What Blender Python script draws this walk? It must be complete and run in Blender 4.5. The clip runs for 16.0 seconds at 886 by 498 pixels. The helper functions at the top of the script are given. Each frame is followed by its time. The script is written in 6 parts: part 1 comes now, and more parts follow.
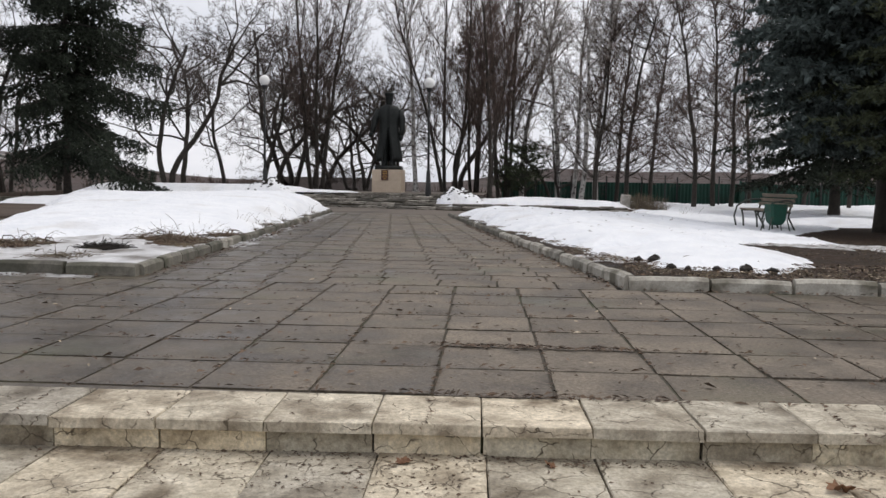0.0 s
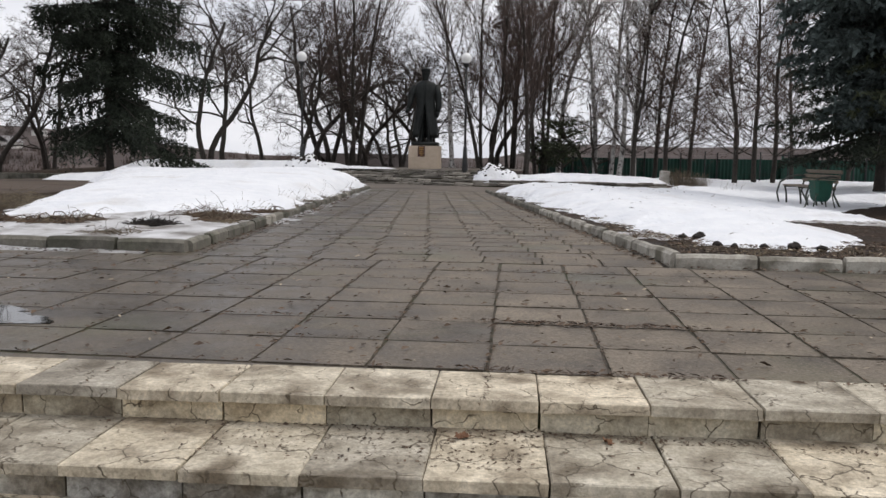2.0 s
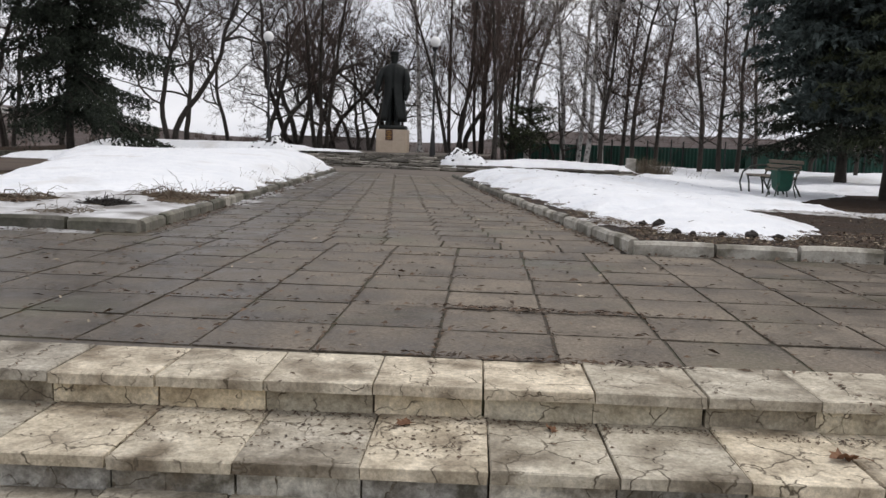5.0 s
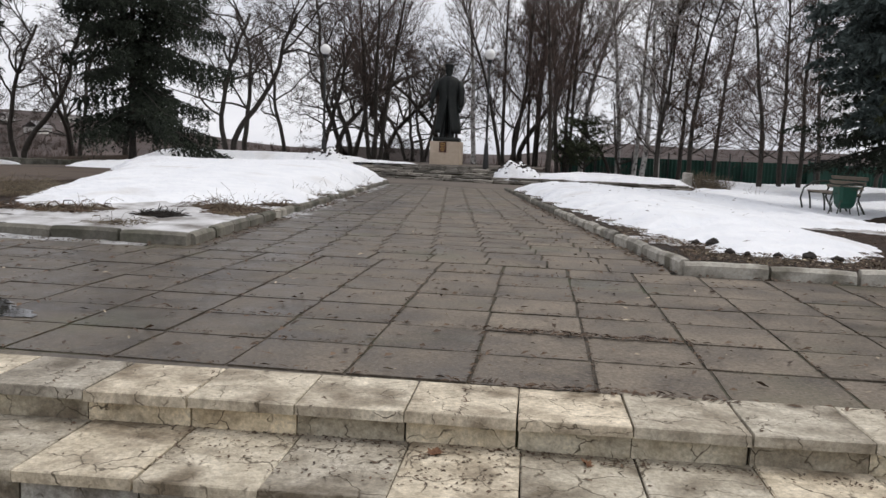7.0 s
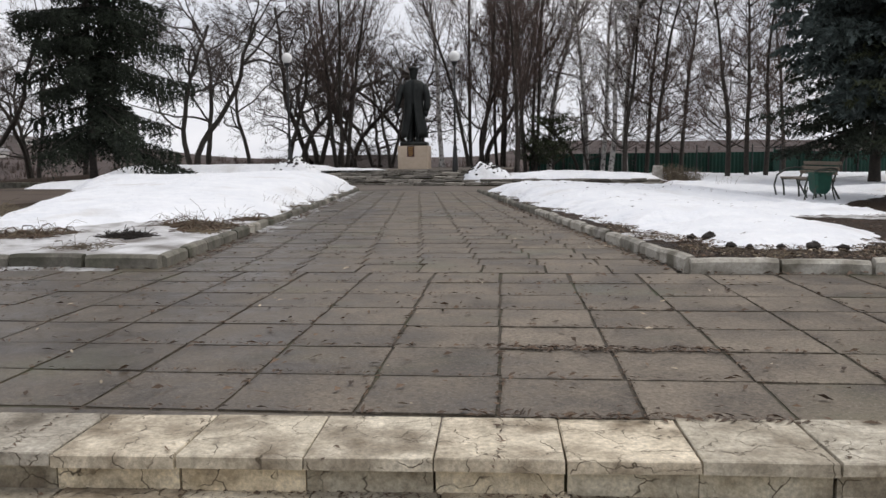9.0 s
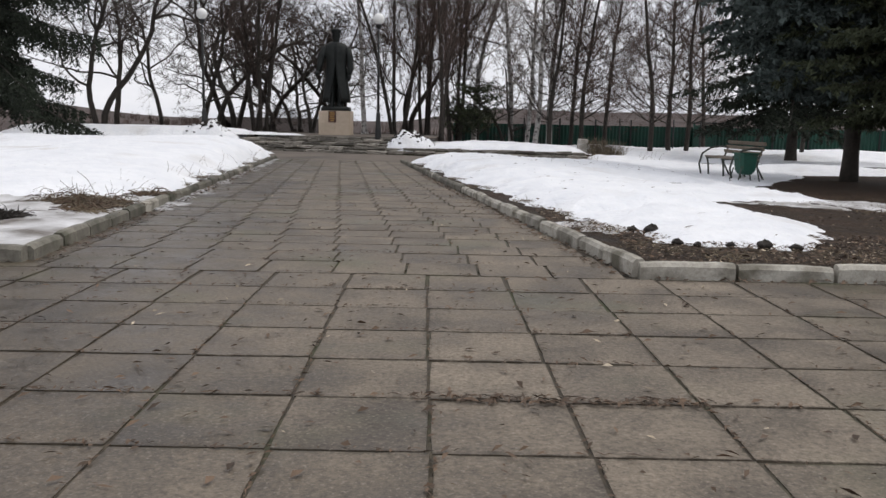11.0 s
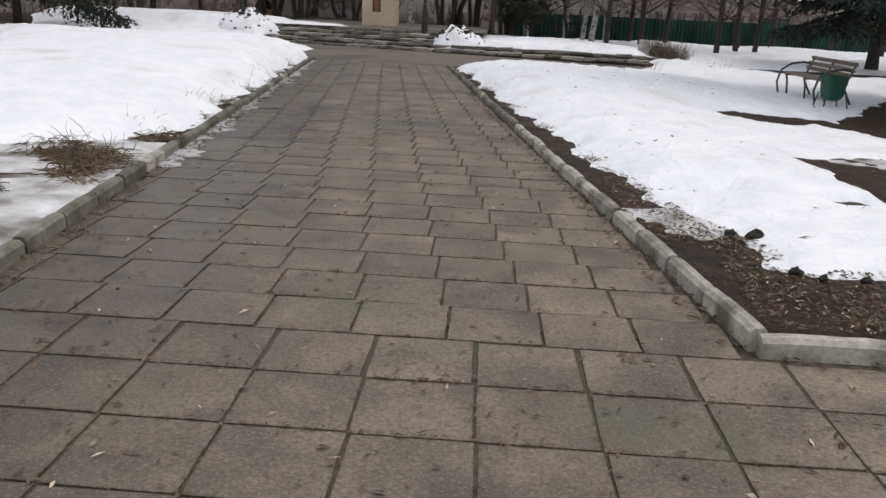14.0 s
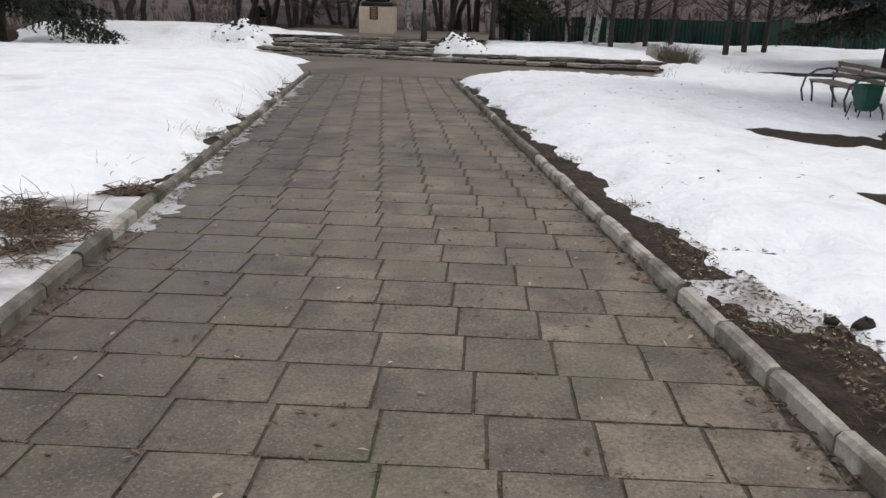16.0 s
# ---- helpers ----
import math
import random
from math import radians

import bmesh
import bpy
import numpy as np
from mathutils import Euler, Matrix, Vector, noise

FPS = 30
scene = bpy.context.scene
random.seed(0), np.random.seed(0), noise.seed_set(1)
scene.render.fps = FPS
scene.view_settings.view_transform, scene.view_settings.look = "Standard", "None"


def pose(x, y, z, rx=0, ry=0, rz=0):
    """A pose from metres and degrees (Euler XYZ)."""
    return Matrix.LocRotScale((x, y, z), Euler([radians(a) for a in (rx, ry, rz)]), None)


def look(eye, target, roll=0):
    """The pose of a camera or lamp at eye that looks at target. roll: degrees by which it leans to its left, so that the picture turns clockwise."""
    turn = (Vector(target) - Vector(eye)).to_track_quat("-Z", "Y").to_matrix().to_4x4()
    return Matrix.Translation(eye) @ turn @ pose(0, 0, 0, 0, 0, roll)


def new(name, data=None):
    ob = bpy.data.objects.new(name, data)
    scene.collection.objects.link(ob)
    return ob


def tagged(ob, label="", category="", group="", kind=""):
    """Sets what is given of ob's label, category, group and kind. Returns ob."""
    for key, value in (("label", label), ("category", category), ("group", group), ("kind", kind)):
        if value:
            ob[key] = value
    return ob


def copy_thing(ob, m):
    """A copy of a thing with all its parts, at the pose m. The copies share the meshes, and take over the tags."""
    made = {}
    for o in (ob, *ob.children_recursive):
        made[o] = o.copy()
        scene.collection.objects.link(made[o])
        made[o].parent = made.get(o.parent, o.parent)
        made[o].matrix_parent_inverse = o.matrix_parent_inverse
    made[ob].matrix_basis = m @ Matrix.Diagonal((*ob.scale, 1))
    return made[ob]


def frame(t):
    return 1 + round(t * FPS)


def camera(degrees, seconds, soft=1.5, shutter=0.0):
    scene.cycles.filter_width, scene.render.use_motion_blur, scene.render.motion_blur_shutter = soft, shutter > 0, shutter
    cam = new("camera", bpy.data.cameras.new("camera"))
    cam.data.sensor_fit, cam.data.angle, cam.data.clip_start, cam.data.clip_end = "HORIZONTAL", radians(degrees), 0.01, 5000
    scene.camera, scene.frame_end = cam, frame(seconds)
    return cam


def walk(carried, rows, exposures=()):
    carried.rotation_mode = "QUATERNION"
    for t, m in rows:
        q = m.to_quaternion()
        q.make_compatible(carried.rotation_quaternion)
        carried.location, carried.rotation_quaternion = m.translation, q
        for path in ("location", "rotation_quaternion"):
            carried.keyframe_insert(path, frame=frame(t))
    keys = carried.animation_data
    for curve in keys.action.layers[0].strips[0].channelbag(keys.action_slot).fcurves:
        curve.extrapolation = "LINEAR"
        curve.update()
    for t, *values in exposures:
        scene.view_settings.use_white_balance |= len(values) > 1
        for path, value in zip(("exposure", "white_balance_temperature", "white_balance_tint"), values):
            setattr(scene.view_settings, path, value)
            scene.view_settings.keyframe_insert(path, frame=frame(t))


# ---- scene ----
cam = camera(56.2, 16.0)
PATH = [
    (0, (0.427, 0.105, 0.718), (0.271, 2.092, 0.557), 0.8),
    (0.5, (0.417, 0.102, 0.718), (0.243, 2.085, 0.528), 0.7),
    (1, (0.396, 0.098, 0.718), (0.202, 2.078, 0.51), 0.3),
    (1.5, (0.343, 0.087, 0.718), (0.128, 2.063, 0.499), 0.1),
    (2, (0.358, 0.081, 0.723), (0.12, 2.055, 0.504), 0.7),
    (2.5, (0.385, 0.106, 0.723), (0.125, 2.078, 0.515), 1.4),
    (3, (0.397, 0.126, 0.717), (0.136, 2.099, 0.514), 1.6),
    (3.5, (0.404, 0.129, 0.715), (0.178, 2.104, 0.498), 1.6),
    (4, (0.414, 0.137, 0.712), (0.255, 2.117, 0.479), 1.7),
    (6.5, (0.44, 0.155, 0.728), (0.25, 2.128, 0.464), 1.9),
    (7, (0.468, 0.206, 0.749), (0.179, 2.171, 0.518), 2.1),
    (7.5, (0.482, 0.248, 0.763), (0.123, 2.207, 0.59), 2.2),
    (8, (0.476, 0.267, 0.725), (0.124, 2.225, 0.523), 0.3),
    (8.5, (0.376, 0.37, 0.728), (0.119, 2.342, 0.514), -0.8),
    (10.8, (0.194, 1.182, 0.828), (0.081, 3.158, 0.54), 1.0),
    (11, (0.22, 1.237, 0.843), (0.192, 3.214, 0.541), 1.1),
    (11.5, (0.32, 1.491, 0.957), (0.347, 3.459, 0.602), 1.9),
    (12, (0.286, 1.684, 1.004), (0.164, 3.629, 0.551), 1.6),
    (12.5, (0.196, 1.888, 1.146), (0.062, 3.825, 0.667), 1.6),
    (13, (0.193, 2.117, 1.171), (0.1, 4.058, 0.696), 2.2),
    (13.5, (0.199, 2.298, 1.309), (0.086, 4.222, 0.776), 2.5),
    (14, (0.117, 2.54, 1.378), (-0.001, 4.451, 0.8), 2.6),
    (14.5, (0.074, 2.715, 1.443), (-0.002, 4.625, 0.853), 2.9),
    (15, (0.063, 3.028, 1.525), (-0.025, 4.939, 0.94), 3.6),
    (15.5, (-0.013, 3.298, 1.528), (-0.127, 5.214, 0.967), 2.6),
    (16, (-0.118, 3.65, 1.551), (-0.237, 5.562, 0.975), 1.4),
]
walk(cam, [(t, look(eye, target, roll)) for t, eye, target, roll in PATH])

# ---- world, sun, exposure ----
SUN_EL, SUN_ROT = radians(62), radians(75)
world = bpy.data.worlds.new("overcast_sky")
scene.world = world
world.use_nodes = True
wt = world.node_tree
wt.nodes.clear()
w_out = wt.nodes.new("ShaderNodeOutputWorld")
w_bg = wt.nodes.new("ShaderNodeBackground")
w_sky = wt.nodes.new("ShaderNodeTexSky")
w_sky.sky_type = "NISHITA"
w_sky.sun_disc = False
w_sky.sun_elevation, w_sky.sun_rotation = SUN_EL, SUN_ROT
w_sky.air_density, w_sky.dust_density, w_sky.ozone_density = 1.0, 3.0, 1.0
w_hsv = wt.nodes.new("ShaderNodeHueSaturation")
w_hsv.inputs["Saturation"].default_value = 0.35
w_tc = wt.nodes.new("ShaderNodeTexCoord")
w_map = wt.nodes.new("ShaderNodeMapping")
w_map.inputs["Scale"].default_value = (1.0, 1.0, 2.6)
w_noise = wt.nodes.new("ShaderNodeTexNoise")
w_noise.inputs["Scale"].default_value = 3.2
w_noise.inputs["Detail"].default_value = 6.0
w_noise.inputs["Roughness"].default_value = 0.55
w_ramp = wt.nodes.new("ShaderNodeValToRGB")
w_ramp.color_ramp.elements[0].position, w_ramp.color_ramp.elements[0].color = 0.32, (5.4, 5.55, 6.15, 1)
w_ramp.color_ramp.elements[1].position, w_ramp.color_ramp.elements[1].color = 0.68, (7.8, 7.75, 8.1, 1)
w_mix = wt.nodes.new("ShaderNodeMixRGB")
w_mix.inputs["Fac"].default_value = 0.85
wt.links.new(w_tc.outputs["Generated"], w_map.inputs["Vector"])
wt.links.new(w_map.outputs["Vector"], w_noise.inputs["Vector"])
wt.links.new(w_noise.outputs["Fac"], w_ramp.inputs["Fac"])
wt.links.new(w_sky.outputs["Color"], w_hsv.inputs["Color"])
wt.links.new(w_hsv.outputs["Color"], w_mix.inputs["Color1"])
wt.links.new(w_ramp.outputs["Color"], w_mix.inputs["Color2"])
wt.links.new(w_mix.outputs["Color"], w_bg.inputs["Color"])
w_bg.inputs["Strength"].default_value = 0.135
wt.links.new(w_bg.outputs["Background"], w_out.inputs["Surface"])

sun_data = bpy.data.lights.new("sun", "SUN")
sun_data.energy, sun_data.angle, sun_data.color = 1.15, radians(30), (1.0, 0.94, 0.86)
sun = new("sun", sun_data)
sun.matrix_world = look((0, 0, 30), (-10 * math.sin(SUN_ROT), -10 * math.cos(SUN_ROT), 30 - 10 * math.tan(SUN_EL)))
scene.view_settings.exposure = 0.0

# ---- materials ----


def material(name, stops, scale=6.0, detail=6.0, rough=(0.7, 0.95), bump=0.3, bump_scale=60.0, distance=0.004,
             metallic=0.0, vary=0.0, island=0.0, stain=None, stain_scale=0.8, stain_at=(0.5, 0.7), spec=0.4, coords="Object", speck=None, wet=False, edge_dirt=False):
    """A procedural surface: colour stops over noise, a broad stain, a fine relief and a varied roughness."""
    m = bpy.data.materials.new(name)
    m.use_nodes = True
    t = m.node_tree
    n, k = t.nodes, t.links.new
    b = n["Principled BSDF"]
    b.inputs["Metallic"].default_value = metallic
    b.inputs["Specular IOR Level"].default_value = spec
    tc = n.new("ShaderNodeTexCoord")
    if coords == "World":
        vec = n.new("ShaderNodeNewGeometry").outputs["Position"]
    else:
        vec = tc.outputs["Object"]
        if vary:
            info = n.new("ShaderNodeObjectInfo")
            comb = n.new("ShaderNodeVectorMath")
            comb.operation = "MULTIPLY_ADD"
            k(info.outputs["Random"], comb.inputs[0])
            comb.inputs[1].default_value = (37.0, 53.0, 11.0)
            k(vec, comb.inputs[2])
            vec = comb.outputs["Vector"]
    big = n.new("ShaderNodeTexNoise")
    big.inputs["Scale"].default_value, big.inputs["Detail"].default_value = scale, detail
    big.inputs["Roughness"].default_value = 0.65
    k(vec, big.inputs["Vector"])
    ramp = n.new("ShaderNodeValToRGB")
    el = ramp.color_ramp.elements
    for i, (p, c) in enumerate(stops):
        e = el[i] if i < 2 else el.new(p)
        e.position, e.color = p, (*c, 1)
    k(big.outputs["Fac"], ramp.inputs["Fac"])
    col = ramp.outputs["Color"]
    if stain:
        st = n.new("ShaderNodeTexNoise")
        st.inputs["Scale"].default_value, st.inputs["Detail"].default_value = stain_scale, 5.0
        k(vec, st.inputs["Vector"])
        mr = n.new("ShaderNodeMapRange")
        mr.inputs["From Min"].default_value, mr.inputs["From Max"].default_value = stain_at
        k(st.outputs["Fac"], mr.inputs["Value"])
        mx = n.new("ShaderNodeMixRGB")
        mx.inputs["Color2"].default_value = (*stain, 1)
        k(mr.outputs["Result"], mx.inputs["Fac"])
        k(col, mx.inputs["Color1"])
        col = mx.outputs["Color"]
    if vary or island:
        hs = n.new("ShaderNodeHueSaturation")
        mr = n.new("ShaderNodeMapRange")
        amount = vary or island
        mr.inputs["To Min"].default_value, mr.inputs["To Max"].default_value = 1 - amount, 1 + amount
        if vary:
            k(n.new("ShaderNodeObjectInfo").outputs["Random"], mr.inputs["Value"])
        else:
            k(n.new("ShaderNodeNewGeometry").outputs["Random Per Island"], mr.inputs["Value"])
        k(mr.outputs["Result"], hs.inputs["Value"])
        k(col, hs.inputs["Color"])
        col = hs.outputs["Color"]
    if speck:
        sp = n.new("ShaderNodeTexNoise")
        sp.inputs["Scale"].default_value, sp.inputs["Detail"].default_value = speck[0], 6.0
        sp.inputs["Roughness"].default_value = 0.8
        k(vec, sp.inputs["Vector"])
        sr = n.new("ShaderNodeMapRange")
        sr.inputs["From Min"].default_value, sr.inputs["From Max"].default_value = 0.3, 0.7
        sr.inputs["To Min"].default_value, sr.inputs["To Max"].default_value = 1 - speck[1], 1 + speck[1]
        k(sp.outputs["Fac"], sr.inputs["Value"])
        sh = n.new("ShaderNodeHueSaturation")
        k(sr.outputs["Result"], sh.inputs["Value"])
        k(col, sh.inputs["Color"])
        col = sh.outputs["Color"]
    wet_fac = None
    if wet:
        gpos = n.new("ShaderNodeNewGeometry").outputs["Position"]
        wn = n.new("ShaderNodeTexNoise")
        wn.inputs["Scale"].default_value, wn.inputs["Detail"].default_value = 0.55, 5.0
        k(gpos, wn.inputs["Vector"])
        wr = n.new("ShaderNodeMapRange")
        wr.inputs["From Min"].default_value, wr.inputs["From Max"].default_value = 0.48, 0.66
        k(wn.outputs["Fac"], wr.inputs["Value"])
        # meltwater from the snow bank spreads from the kerb on that side
        dv = n.new("ShaderNodeVectorMath")
        dv.operation = "DOT_PRODUCT"
        dv.inputs[1].default_value = (1.0, 0.138, 0.0)
        k(gpos, dv.inputs[0])
        dw = n.new("ShaderNodeMath")
        dw.operation = "MULTIPLY_ADD"
        dw.inputs[1].default_value = 2.4
        k(wn.outputs["Fac"], dw.inputs[0])
        k(dv.outputs["Value"], dw.inputs[2])
        db = n.new("ShaderNodeMapRange")
        db.inputs["From Min"].default_value, db.inputs["From Max"].default_value = 1.5, 0.5
        k(dw.outputs["Value"], db.inputs["Value"])
        wx = n.new("ShaderNodeMath")
        wx.operation = "MAXIMUM"
        k(wr.outputs["Result"], wx.inputs[0])
        k(db.outputs["Result"], wx.inputs[1])
        pd = n.new("ShaderNodeVectorMath")
        pd.operation = "DISTANCE"
        pd.inputs[1].default_value = (-2.3, 3.35, 0.0)
        k(gpos, pd.inputs[0])
        pn = n.new("ShaderNodeMath")
        pn.operation = "MULTIPLY_ADD"
        pn.inputs[1].default_value = 1.4
        k(wn.outputs["Fac"], pn.inputs[0])
        k(pd.outputs["Value"], pn.inputs[2])
        pr = n.new("ShaderNodeMapRange")
        pr.inputs["From Min"].default_value, pr.inputs["From Max"].default_value = 1.95, 1.55
        k(pn.outputs["Value"], pr.inputs["Value"])
        wx2 = n.new("ShaderNodeMath")
        wx2.operation = "MAXIMUM"
        k(wx.outputs["Value"], wx2.inputs[0])
        k(pr.outputs["Result"], wx2.inputs[1])
        wr = wx2
        wm = n.new("ShaderNodeMixRGB")
        wm.blend_type = "MULTIPLY"
        wm.inputs["Color2"].default_value = (0.58, 0.56, 0.53, 1)
        k(wr.outputs["Value"], wm.inputs["Fac"])
        k(col, wm.inputs["Color1"])
        mn = n.new("ShaderNodeTexNoise")
        mn.inputs["Scale"].default_value, mn.inputs["Detail"].default_value = 1.1, 6.0
        k(gpos, mn.inputs["Vector"])
        mo = n.new("ShaderNodeMapRange")
        mo.inputs["From Min"].default_value, mo.inputs["From Max"].default_value = 0.55, 0.75
        mo.inputs["To Max"].default_value = 0.55
        k(mn.outputs["Fac"], mo.inputs["Value"])
        mm = n.new("ShaderNodeMixRGB")
        mm.inputs["Color2"].default_value = (0.105, 0.108, 0.06, 1)
        k(mo.outputs["Result"], mm.inputs["Fac"])
        k(wm.outputs["Color"], mm.inputs["Color1"])
        col = mm.outputs["Color"]
        wet_fac = wr.outputs["Value"]
    if edge_dirt:
        # pale grit in the worn face
        gp = n.new("ShaderNodeNewGeometry").outputs["Position"]
        gr = n.new("ShaderNodeTexNoise")
        gr.inputs["Scale"].default_value, gr.inputs["Detail"].default_value = 85.0, 3.0
        k(gp, gr.inputs["Vector"])
        gf = n.new("ShaderNodeMapRange")
        gf.inputs["From Min"].default_value, gf.inputs["From Max"].default_value = 0.58, 0.68
        gf.inputs["To Max"].default_value = 0.42
        k(gr.outputs["Fac"], gf.inputs["Value"])
        gx_ = n.new("ShaderNodeMixRGB")
        gx_.inputs["Color2"].default_value = (0.30, 0.265, 0.215, 1)
        k(gf.outputs["Result"], gx_.inputs["Fac"])
        k(col, gx_.inputs["Color1"])
        # earth and needles creeping over the rim of each tile
        sep = n.new("ShaderNodeSeparateXYZ")
        k(tc.outputs["Object"], sep.inputs["Vector"])
        sides = []
        for axis, half in (("X", 0.206), ("Y", 0.2)):
            ab = n.new("ShaderNodeMath")
            ab.operation = "ABSOLUTE"
            k(sep.outputs[axis], ab.inputs[0])
            sb = n.new("ShaderNodeMath")
            sb.operation = "SUBTRACT"
            sb.inputs[1].default_value = half
            k(ab.outputs["Value"], sb.inputs[0])
            sides.append(sb)
        mxs = n.new("ShaderNodeMath")
        mxs.operation = "MAXIMUM"
        k(sides[0].outputs["Value"], mxs.inputs[0])
        k(sides[1].outputs["Value"], mxs.inputs[1])
        en = n.new("ShaderNodeTexNoise")
        en.inputs["Scale"].default_value, en.inputs["Detail"].default_value = 13.0, 6.0
        en.inputs["Roughness"].default_value = 0.7
        k(gp, en.inputs["Vector"])
        ea = n.new("ShaderNodeMath")
        ea.operation = "MULTIPLY_ADD"
        ea.inputs[1].default_value = 0.12
        k(en.outputs["Fac"], ea.inputs[0])
        k(mxs.outputs["Value"], ea.inputs[2])
        ef = n.new("ShaderNodeMapRange")
        ef.inputs["From Min"].default_value, ef.inputs["From Max"].default_value = 0.056, 0.068
        ef.inputs["To Max"].default_value = 0.85
        k(ea.outputs["Value"], ef.inputs["Value"])
        ex = n.new("ShaderNodeMixRGB")
        ex.inputs["Color2"].default_value = (0.062, 0.050, 0.034, 1)
        k(ef.outputs["Result"], ex.inputs["Fac"])
        k(gx_.outputs["Color"], ex.inputs["Color1"])
        col = ex.outputs["Color"]
    k(col, b.inputs["Base Color"])
    fine = n.new("ShaderNodeTexNoise")
    fine.inputs["Scale"].default_value, fine.inputs["Detail"].default_value = bump_scale, 4.0
    k(vec, fine.inputs["Vector"])
    rr = n.new("ShaderNodeMapRange")
    rr.inputs["From Min"].default_value, rr.inputs["From Max"].default_value = 0.3, 0.7
    rr.inputs["To Min"].default_value, rr.inputs["To Max"].default_value = rough
    k(big.outputs["Fac"], rr.inputs["Value"])
    if wet_fac is None:
        k(rr.outputs["Result"], b.inputs["Roughness"])
    else:
        wq = n.new("ShaderNodeMath")
        wq.operation = "MULTIPLY_ADD"
        wq.inputs[1].default_value = -0.32
        k(wet_fac, wq.inputs[0])
        k(rr.outputs["Result"], wq.inputs[2])
        k(wq.outputs["Value"], b.inputs["Roughness"])
    bp = n.new("ShaderNodeBump")
    bp.inputs["Strength"].default_value, bp.inputs["Distance"].default_value = bump, distance
    k(fine.outputs["Fac"], bp.inputs["Height"])
    k(bp.outputs["Normal"], b.inputs["Normal"])
    return m


def stamped(name, stops, vary, crack=0.013, dirt=(0.46, 0.70)):
    """Cast tile with an irregular stamped crack pattern, yellow to grey from tile to tile."""
    m = material(name, stops, scale=8.0, bump=0.5, bump_scale=60.0, vary=vary, stain=(0.17, 0.14, 0.105), stain_scale=5.0, stain_at=dirt, speck=(60.0, 0.45))
    t = m.node_tree
    n, k = t.nodes, t.links.new
    b = n["Principled BSDF"]
    col = b.inputs["Base Color"].links[0].from_socket
    nrm = b.inputs["Normal"].links[0].from_node
    info = n.new("ShaderNodeObjectInfo")
    tc = n.new("ShaderNodeTexCoord")
    off = n.new("ShaderNodeVectorMath")
    off.operation = "MULTIPLY_ADD"
    off.inputs[1].default_value = (17.0, 29.0, 7.0)
    k(info.outputs["Random"], off.inputs[0])
    k(tc.outputs["Object"], off.inputs[2])
    wob = n.new("ShaderNodeTexNoise")
    wob.inputs["Scale"].default_value = 22.0
    k(off.outputs["Vector"], wob.inputs["Vector"])
    add = n.new("ShaderNodeVectorMath")
    add.operation = "MULTIPLY_ADD"
    add.inputs[1].default_value = (0.06, 0.06, 0.06)
    k(wob.outputs["Color"], add.inputs[0])
    k(off.outputs["Vector"], add.inputs[2])
    vo = n.new("ShaderNodeTexVoronoi")
    vo.feature = "DISTANCE_TO_EDGE"
    vo.inputs["Scale"].default_value = 7.0
    k(add.outputs["Vector"], vo.inputs["Vector"])
    mr = n.new("ShaderNodeMapRange")
    mr.inputs["From Min"].default_value, mr.inputs["From Max"].default_value = 0.002, crack
    mr.inputs["To Min"].default_value, mr.inputs["To Max"].default_value = 1.0, 0.0
    k(vo.outputs["Distance"], mr.inputs["Value"])
    gap = n.new("ShaderNodeTexNoise")
    gap.inputs["Scale"].default_value = 11.0
    k(off.outputs["Vector"], gap.inputs["Vector"])
    gm = n.new("ShaderNodeMapRange")
    gm.inputs["From Min"].default_value, gm.inputs["From Max"].default_value = 0.41, 0.54
    k(gap.outputs["Fac"], gm.inputs["Value"])
    mul = n.new("ShaderNodeMath")
    mul.operation = "MULTIPLY"
    k(mr.outputs["Result"], mul.inputs[0])
    k(gm.outputs["Result"], mul.inputs[1])
    # warm or grey cast, tile by tile
    tone = n.new("ShaderNodeValToRGB")
    tone.color_ramp.interpolation = "LINEAR"
    e = tone.color_ramp.elements
    e[0].position, e[0].color = 0.0, (0.66, 0.65, 0.62, 1)
    e[1].position, e[1].color = 1.0, (1.06, 1.0, 0.88, 1)
    mid = e.new(0.35)
    mid.color = (0.9, 0.89, 0.83, 1)
    k(info.outputs["Random"], tone.inputs["Fac"])
    m1 = n.new("ShaderNodeMixRGB")
    m1.blend_type = "MULTIPLY"
    m1.inputs["Fac"].default_value = 1.0
    k(col, m1.inputs["Color1"])
    k(tone.outputs["Color"], m1.inputs["Color2"])
    m2 = n.new("ShaderNodeMixRGB")
    m2.inputs["Color2"].default_value = (0.11, 0.088, 0.06, 1)
    k(mul.outputs["Value"], m2.inputs["Fac"])
    k(m1.outputs["Color"], m2.inputs["Color1"])
    k(m2.outputs["Color"], b.inputs["Base Color"])
    b2 = n.new("ShaderNodeBump")
    b2.invert = True
    b2.inputs["Strength"].default_value, b2.inputs["Distance"].default_value = 0.7, 0.006
    k(mul.outputs["Value"], b2.inputs["Height"])
    k(nrm.outputs["Normal"], b2.inputs["Normal"])
    k(b2.outputs["Normal"], b.inputs["Normal"])
    return m


